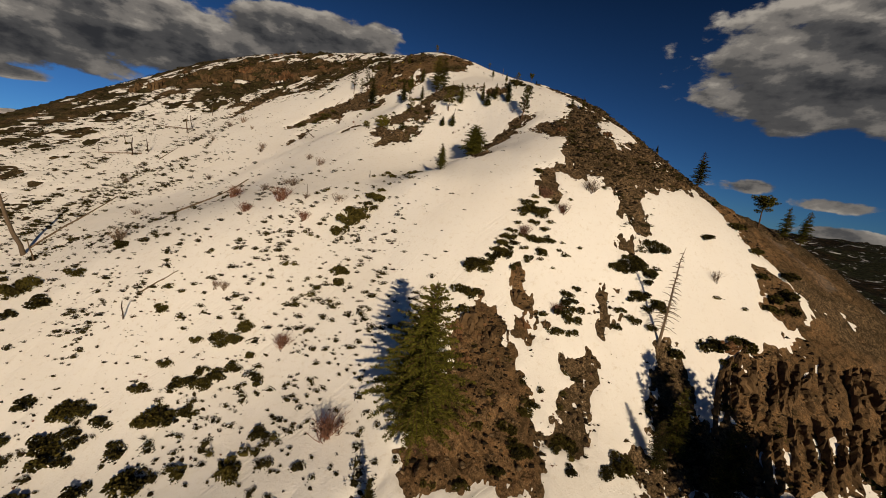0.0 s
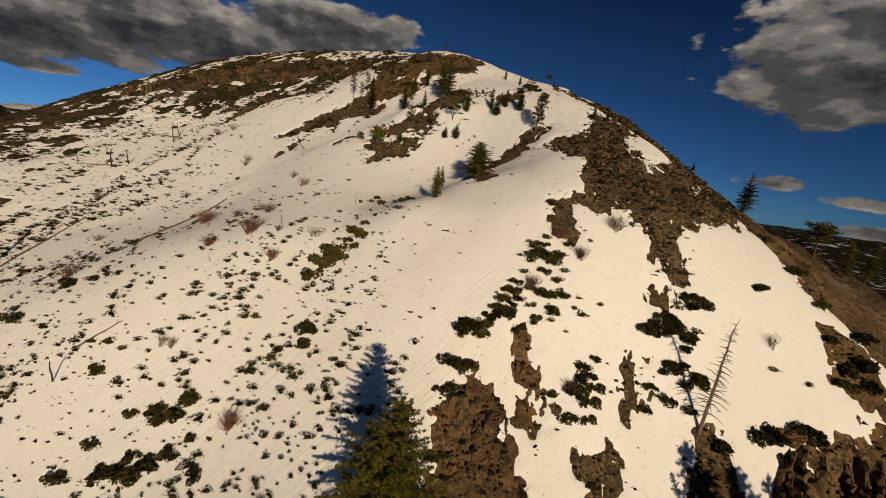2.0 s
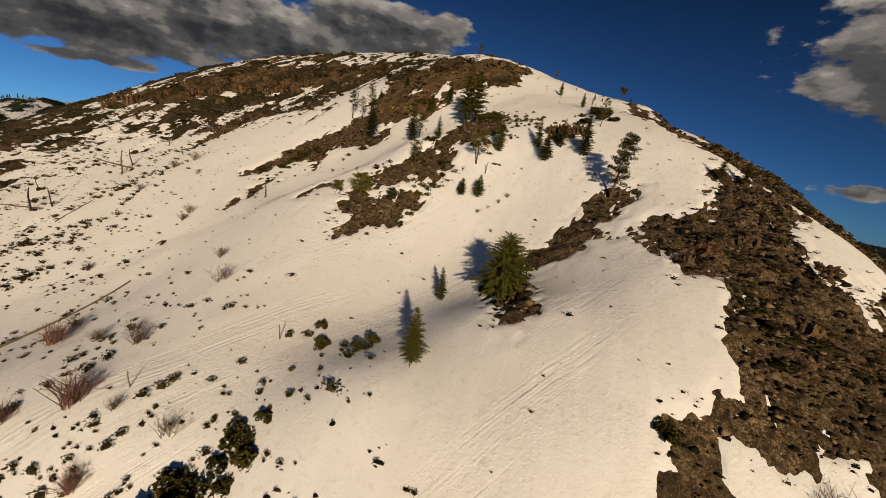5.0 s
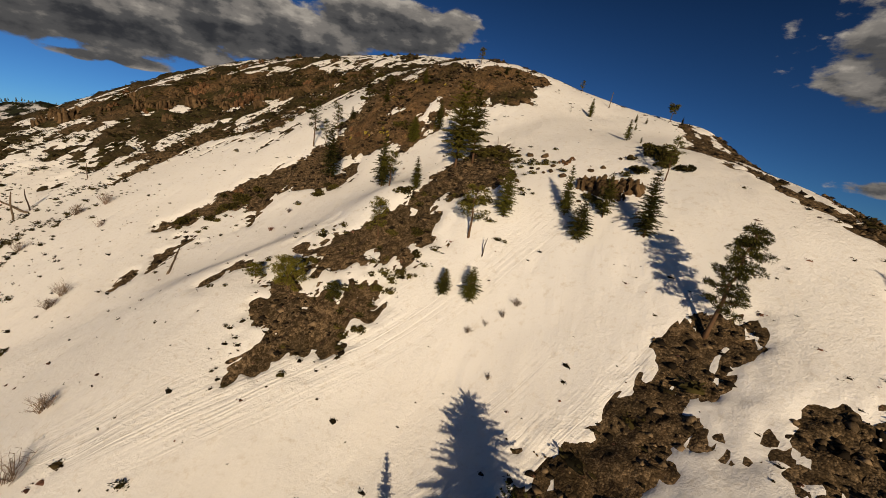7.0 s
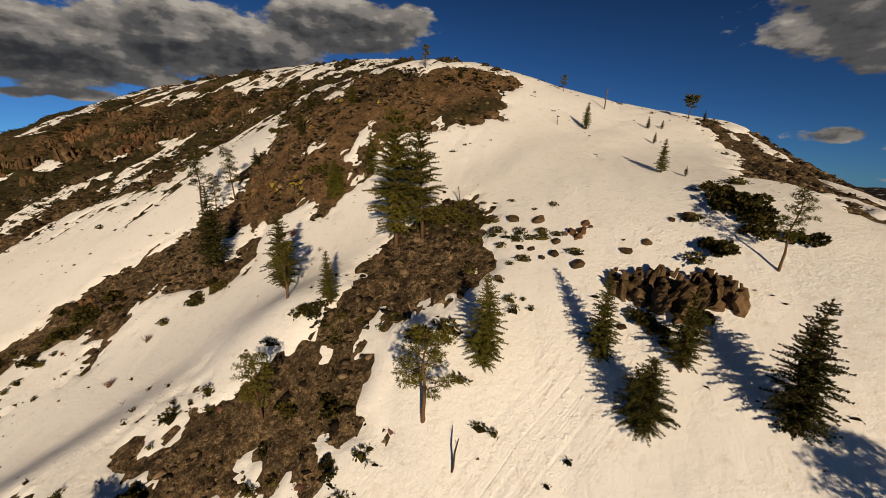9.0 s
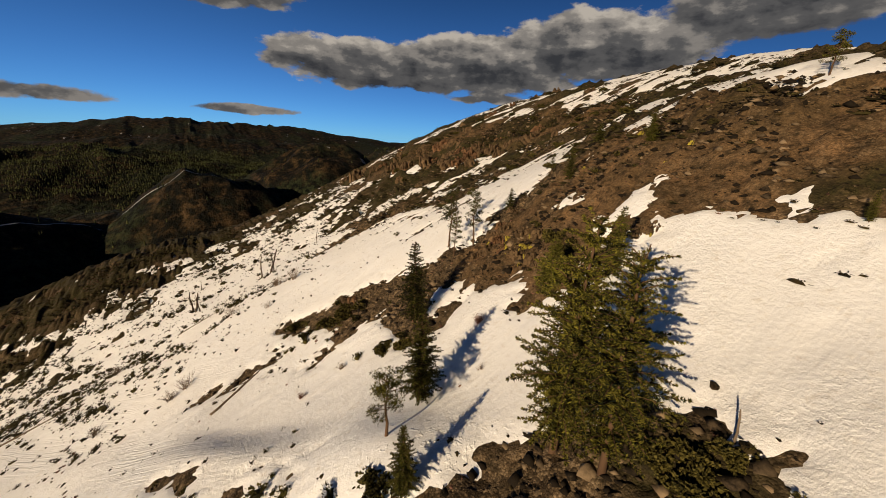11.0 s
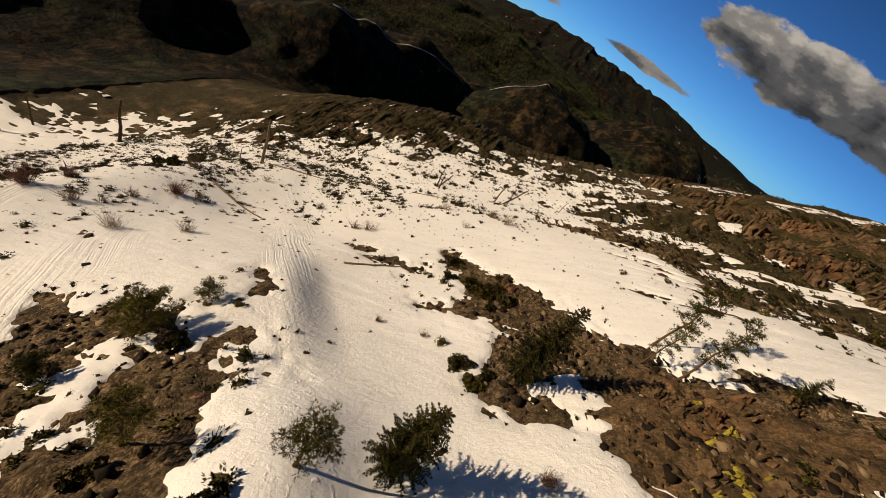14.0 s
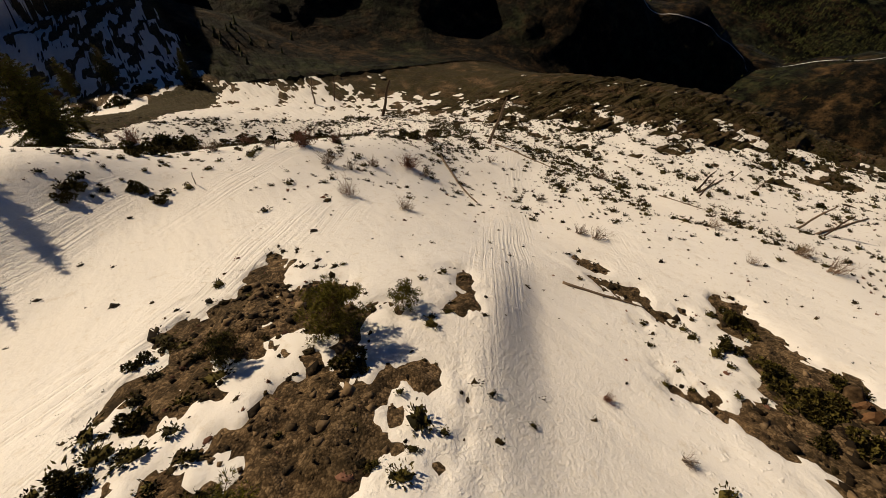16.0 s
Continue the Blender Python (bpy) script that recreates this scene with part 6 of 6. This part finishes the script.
SHRUB.sort(key=lambda p: -p[2])
stand([shrub("dark evergreen shrub in the snow", 131), shrub("low dark evergreen shrub on bare ground", 133), shrub("spreading dark evergreen shrub", 135)], [(x, y, 1.05 * r) for x, y, r in SHRUB[:290]], 0.0, 6, (0.95, 1.3), slope=0.2)
stand([plain_boulder("brown boulder half buried in the snow", 141, ROCK), plain_boulder("angular brown boulder in the snow", 143, ROCK)], BOULDER, 0.0, 15, slope=0.2)
stand([outcrop("split brown rock with rust-coloured faces in the snow", 151, RED_ROCK, 4, 0.9, 1.0)], REDROCK, 0.15, 10, slope=0.3)
stand([outcrop("dark brown rock outcrop with split blocks", 161, ROCK, 24, 1.6, 0.55), outcrop("brown jointed rock outcrop", 163, ROCK, 26, 1.8, 0.52), outcrop("rust-brown outcrop of broken rock", 165, RED_ROCK, 24, 1.6, 0.55)], CRAG, 0.2, 8, (1.0, 1.4), slope=0.4)
stand([outcrop("dark jointed rock outcrop in the slope", 167, ROCK, 34, 2.9, 0.46, 0.3), outcrop("dark brown columnar rock outcrop", 169, ROCK, 38, 3.1, 0.42, 0.3)], [(x, y, 1.1 * r) for x, y, r in DARKCRAG], 0.25, 8, (1.0, 1.35), slope=0.4)
stand([outcrop("rock outcrop covered with yellow lichen", 171, LICHEN, 7)], LICHEN_ROCK, 0.1, 8, slope=0.4)


def fallen_log(x1, y1, x2, y2, seed):
    """A weathered log that lies along the ground."""
    log = thing("fallen_log", "weathered fallen log lying on the snow", "log", "fallen logs")
    s = Shape(seed)
    long = math.hypot(x2 - x1, y2 - y1)
    pts = []
    for i in range(9):
        u = i / 8
        x, y = x1 + (x2 - x1) * u + s.rng.uniform(-0.1, 0.1), y1 + (y2 - y1) * u + s.rng.uniform(-0.1, 0.1)
        pts.append(Vector((x - x1, y - y1, floor_at(x, y) + 0.12)))
    foot = pts[0].z
    for p in pts:
        p.z -= foot
    thick = min(0.34, 0.10 + long * 0.012)
    s.stick(pts, [thick * (1 - 0.07 * i) for i in range(9)], 8)
    part("trunk", s.mesh("trunk", DEADWOOD, True), log)
    for i in (2, 4, 5, 7):
        b = Shape(seed + i)
        side = Vector((-(y2 - y1), x2 - x1, 0)).normalized() * b.rng.choice((-1, 1))
        b.stick([pts[i], pts[i] + side * b.rng.uniform(0.4, 0.9) + Vector((0, 0, b.rng.uniform(0.1, 0.6)))], [0.06, 0.02], 4)
        part("stub", b.mesh("stub", DEADWOOD), log)
    log.location = (x1, y1, foot)


def bent_trunk(x, y, tall, heading, seed):
    """A dead, barkless trunk that bends over, with a few broken limbs and a yellow-green film of lichen."""
    tree = thing("dead_pine", "bent dead trunk with broken limbs and pale lichen", "dead tree", "dead trees")
    s = Shape(seed)
    way = Vector((math.cos(radians(heading)), math.sin(radians(heading)), 0))
    pts = [way * (0.75 * u ** 1.8 + 0.06 * math.sin(9 * u)) * tall * 0.6 + Vector((0, 0, -0.1 + tall * (u - 0.28 * u ** 2.4))) for u in (0, 0.15, 0.3, 0.45, 0.6, 0.75, 0.9, 1.0)]
    s.stick(pts, [0.17, 0.14, 0.12, 0.10, 0.085, 0.065, 0.045, 0.025], 8)
    part("trunk", s.mesh("trunk", LICHENWOOD, True), tree)
    for i, turn, long in ((2, 70, 1.3), (3, -60, 1.0), (4, 20, 1.5), (5, -110, 0.8), (6, 120, 0.6)):
        b = Shape(seed + i)
        out = Vector((math.cos(radians(heading + turn)), math.sin(radians(heading + turn)), 0.45))
        b.stick([pts[i], pts[i] + out * long * 0.5 + Vector((0, 0, 0.12)), pts[i] + out * long], [0.05, 0.034, 0.012], 5)
        part("limb", b.mesh("limb", DEADWOOD, True), tree)
    tree.location = (x, y, floor_at(x, y))


bent_trunk(-17.4, 199.2, 4.2, 60, 811)

dice = random.Random(77)
for k in range(30):
    u = (k % 17) / 16
    back = 0 if k < 17 else 1
    rock_rib(67 + 55 * u + back * 3 + dice.uniform(-0.8, 0.8), 76 + 7 * u ** 0.7 - 9.5 * back + dice.uniform(-1.2, 1.2), -118 + dice.uniform(-9, 9), dice.uniform(8, 13), dice.uniform(1.3, 2.1), dice.uniform(1.3, 2.8), 700 + 7 * k)

for k, row in enumerate(LOG):
    fallen_log(*row, 200 + 3 * k)


# ---- scrub, stones and far woods ----
def lumps(count, seed, odds, low, high, box):
    """Random places x, y, size with given odds inside a box."""
    rs = np.random.RandomState(seed)
    x, y = rs.uniform(box[0], box[1], count), rs.uniform(box[2], box[3], count)
    snow, red, green, _ = covers(x, y)
    keep = rs.rand(count) < odds(x, y, snow)
    x, y, snow = x[keep], y[keep], snow[keep]
    size = low * (high / low) ** (rs.rand(len(x)) ** 1.6)
    return x, y, np.maximum(land(x, y) + 0.42 * np.tanh(np.maximum(snow, 0) / 1.4), on_sheet(x, y)) - 0.05 * size, size


def stamp(name, shapes, places, mat, label, category, seed, flat=(0.8, 1.0)):
    """One mesh of many small pieces, each a turned and scaled copy of a model."""
    rs = np.random.RandomState(seed)
    verts, faces, total = [], [], 0
    for i, (x, y, z, size) in enumerate(zip(*places)):
        v, f = shapes[i % len(shapes)]
        a = rs.uniform(0, 6.283)
        turn = np.array([[math.cos(a), -math.sin(a), 0], [math.sin(a), math.cos(a), 0], [0, 0, 1]])
        grow = np.array([size * rs.uniform(0.8, 1.5), size * rs.uniform(0.7, 1.1), size * rs.uniform(*flat)])
        verts.append((v * grow) @ turn.T + (x, y, z))
        faces.append(f + total)
        total += len(v)
    verts, faces = np.concatenate(verts), np.concatenate(faces)
    mesh = bpy.data.meshes.new(name)
    mesh.vertices.add(len(verts))
    mesh.vertices.foreach_set("co", verts.astype(np.float32).ravel())
    mesh.loops.add(len(faces) * 3)
    mesh.loops.foreach_set("vertex_index", faces.astype(np.int32).ravel())
    mesh.polygons.add(len(faces))
    mesh.polygons.foreach_set("loop_start", np.arange(0, len(faces) * 3, 3, dtype=np.int32))
    mesh.update(calc_edges=True)
    mesh.materials.append(mat)
    return tagged(new(name, mesh), label, category, kind="stuff")


def triangles(shape):
    faces = []
    for f in shape.faces:
        faces += [(f[0], f[i], f[i + 1]) for i in range(1, len(f) - 1)]
    return np.array([tuple(v) for v in shape.verts]), np.array(faces)


def tussock(seed, leaves=15):
    """A low, ragged cushion with a few sprigs."""
    s = Shape(seed)
    r = s.rng
    rings = [(0.9, -0.12), (0.7, 0.14), (0.32, 0.25)]
    for wide, high in rings:
        for k in range(6):
            a = 6.283 * k / 6 + r.uniform(-0.35, 0.35)
            w = wide * r.uniform(0.5, 1.25)
            s.verts.append(Vector((math.cos(a) * w, math.sin(a) * w, high * r.uniform(0.5, 1.5))))
    s.verts.append(Vector((r.uniform(-0.2, 0.2), r.uniform(-0.2, 0.2), 0.26)))
    for k in range(6):
        q = (k + 1) % 6
        for ring in (0, 6):
            s.faces += [(ring + k, ring + q, ring + 6 + q), (ring + k, ring + 6 + q, ring + 6 + k)]
        s.faces.append((12 + k, 12 + q, 18))
    s.verts = [Vector((v.x * 0.7, v.y * 0.7, v.z * 0.6)) for v in s.verts]
    if leaves > 60:
        for _ in range(leaves):
            d = Vector((r.gauss(0, 1), r.gauss(0, 1), r.gauss(0.5, 0.5))).normalized()
            near = r.uniform(0.15, 0.95)
            s.spray(Vector((d.x * near, d.y * near * 0.9, 0.42 * (1 - near * near) * r.uniform(0.5, 1.1))), d, 0.26, 0.075, 1, 0.8)
        return triangles(s)
    for _ in range(leaves):
        d = Vector((r.gauss(0, 1), r.gauss(0, 1), r.gauss(0.3, 0.5))).normalized()
        near = r.uniform(0.1, 0.8)
        s.spray(Vector((d.x * near, d.y * near, 0.30 - 0.24 * near)), d, 0.34, 0.075, 1, 0.8)
    return triangles(s)


def pebble(seed):
    r = random.Random(seed)
    v = np.array([(1, 0, 0), (-1, 0, 0), (0, 1, 0), (0, -1, 0), (0, 0, 0.8), (0, 0, -0.5)]) * np.array([[r.uniform(0.6, 1.2)] for _ in range(6)]) + np.array([[r.uniform(-0.25, 0.25) for _ in range(3)] for _ in range(6)])
    f = np.array([(0, 2, 4), (2, 1, 4), (1, 3, 4), (3, 0, 4), (2, 0, 5), (1, 2, 5), (3, 1, 5), (0, 3, 5)])
    return v, f


def spire(seed):
    """A far conifer: ragged cone in three tiers."""
    r = random.Random(seed)
    v, f = [], []
    for low, high, wide in ((0.05, 0.5, 0.24), (0.32, 0.75, 0.17), (0.55, 1.0, 0.11)):
        n = len(v)
        v += [(math.cos(k * 1.2566) * wide * r.uniform(0.7, 1.2), math.sin(k * 1.2566) * wide * r.uniform(0.7, 1.2), low + r.uniform(-0.04, 0.04)) for k in range(5)] + [(0, 0, high)]
        f += [(n + k, n + (k + 1) % 5, n + 5) for k in range(5)]
    return np.array(v), np.array(f)


def scrub_odds(x, y, snow):
    clump = np.clip(rough_noise(x, y, 9.0, 3, 80) + 0.55, 0, 1.6)
    south = step(122, 84, y + 0.22 * x) * step(12, -16, x)
    west = step(-30, -110, x + 0.25 * (y - 150))
    rim = np.exp(-((snow - 0.7) / 1.5) ** 2) * 0.5
    top = step(215, 260, y)
    return (0.028 + 0.20 * south + 0.36 * west + 0.20 * top) * (0.2 + clump ** 1.5) + rim * (0.6 + 0.8 * step(-70, -40, x) * clump) + (0.07 + 0.75 * np.maximum(step(-60, -120, x + 0.25 * (y - 150)), top)) * (snow < -0.4) * clump


stamp("low_scrub", [tussock(300 + k) for k in range(6)], lumps(34000, 3, scrub_odds, 0.22, 0.95, (-230, 60, 25, 300)), TUFTS, "low dark scrub tufts poking through the snow", "scrub", 1, (0.7, 1.1))


def mat_odds(x, y, snow):
    """Evergreen cushions lie in rows along the slope, thickest in the south and west."""
    along, across = x * 0.55 + y * 0.83, x * 0.83 - y * 0.55
    rows = np.clip(rough_noise(along / 2.2, across, 7.0, 4, 81, 0.65) + 0.32, 0, 1.2) ** 1.5
    south = step(128, 80, y + 0.25 * x) * step(8, -22, x)
    west = step(-58, -120, x + 0.25 * (y - 150)) * (0.6 + 0.4 * step(180, 120, y))
    return (0.95 * np.maximum(south, west) * rows + 0.05 * south) * (snow > 0.2)



def bare_odds(x, y, snow):
    """Dark cushions on the bare ground of the crag, the top and the west flank."""
    high = np.maximum(step(-60, -130, x + 0.25 * (y - 150)), step(195, 240, y - 0.3 * x))
    clump = np.clip(rough_noise(x * 0.7, y * 1.2, 8.0, 4, 84, 0.6) + 0.30, 0, 1.2)
    return (snow < 0.2) * clump ** 1.2 * (0.10 + 0.9 * np.maximum(high, step(30, 40, x) * step(175, 150, y))) * (x < 90)


stamp("evergreen_mats", [tussock(360 + k, 74) for k in range(6)], lumps(8000, 8, mat_odds, 0.45, 1.6, (-95, 12, 28, 170)), MATS, "dark evergreen cushions scattered in rows over the snow", "scrub", 7, (0.7, 1.1))
stamp("far_mats", [tussock(366 + k, 30) for k in range(6)], lumps(24000, 9, mat_odds, 0.5, 2.1, (-225, -95, 20, 250)), MATS, "dark evergreen scrub in rows on the west flank", "scrub", 8, (0.6, 0.9))
stamp("crag_mats", [tussock(372 + k, 30) for k in range(6)], lumps(34000, 10, bare_odds, 0.5, 2.0, (-235, 85, 60, 300)), MATS, "dark cushions of scrub on the bare crag", "scrub", 9, (0.6, 1.0))
few = np.array(SHRUB[290:])
stamp("small_shrubs", [tussock(320 + k, 90) for k in range(5)], (few[:, 0], few[:, 1], np.array([floor_at(x, y) for x, y in few[:, :2]]), few[:, 2] * 1.2), LEAVES, "small dark evergreen shrubs scattered on the slope", "shrubs", 6, (0.9, 1.3))
stamp("dry_scrub", [tussock(340 + k, 9) for k in range(5)], lumps(26000, 4, lambda x, y, s: 0.30 * scrub_odds(x, y, s) + 0.20 * (s < -0.3), 0.2, 0.75, (-230, 75, 25, 300)), RED_TWIGS, "dry brown scrub and grass on bare ground", "scrub", 2, (0.6, 1.0))
stamp("rubble", [pebble(400 + k) for k in range(9)], lumps(230000, 5, lambda x, y, s: 0.5 * (s < -0.2) * (np.clip(rough_noise(x, y, 8.0, 3, 90) + 0.7, 0.1, 1)), 0.15, 0.80, (-125, 95, 40, 275)), RUBBLE, "loose angular stones on the bare slope", "stones", 3, (0.5, 0.9))


def wood_odds(x, y, snow):
    away = np.maximum(np.maximum((-330 - x) / 200, (x - 180) / 100), np.maximum((-100 - y) / 150, (y - 420) / 150))
    deep = step(760, 1000, np.hypot(x, y - 174) - 0.45 * np.abs(y - 174))
    return (away > 0) * np.clip(rough_noise(x, y, 300, 4, 95) * 1.3 + 0.35, 0, 1) ** 1.2 * np.maximum(np.maximum(deep, 0.03), 0.5 * step(-95, -140, y) * step(160, 100, x) * step(-330, -230, x) * step(-420, -330, y))


stamp("far_woods", [spire(500 + k) for k in range(6)], lumps(110000, 6, wood_odds, 4.5, 9.5, (-2000, 400, -800, 1100)), FAR_NEEDLES, "dark conifer woods on the far hills", "woods", 4, (0.9, 1.2))
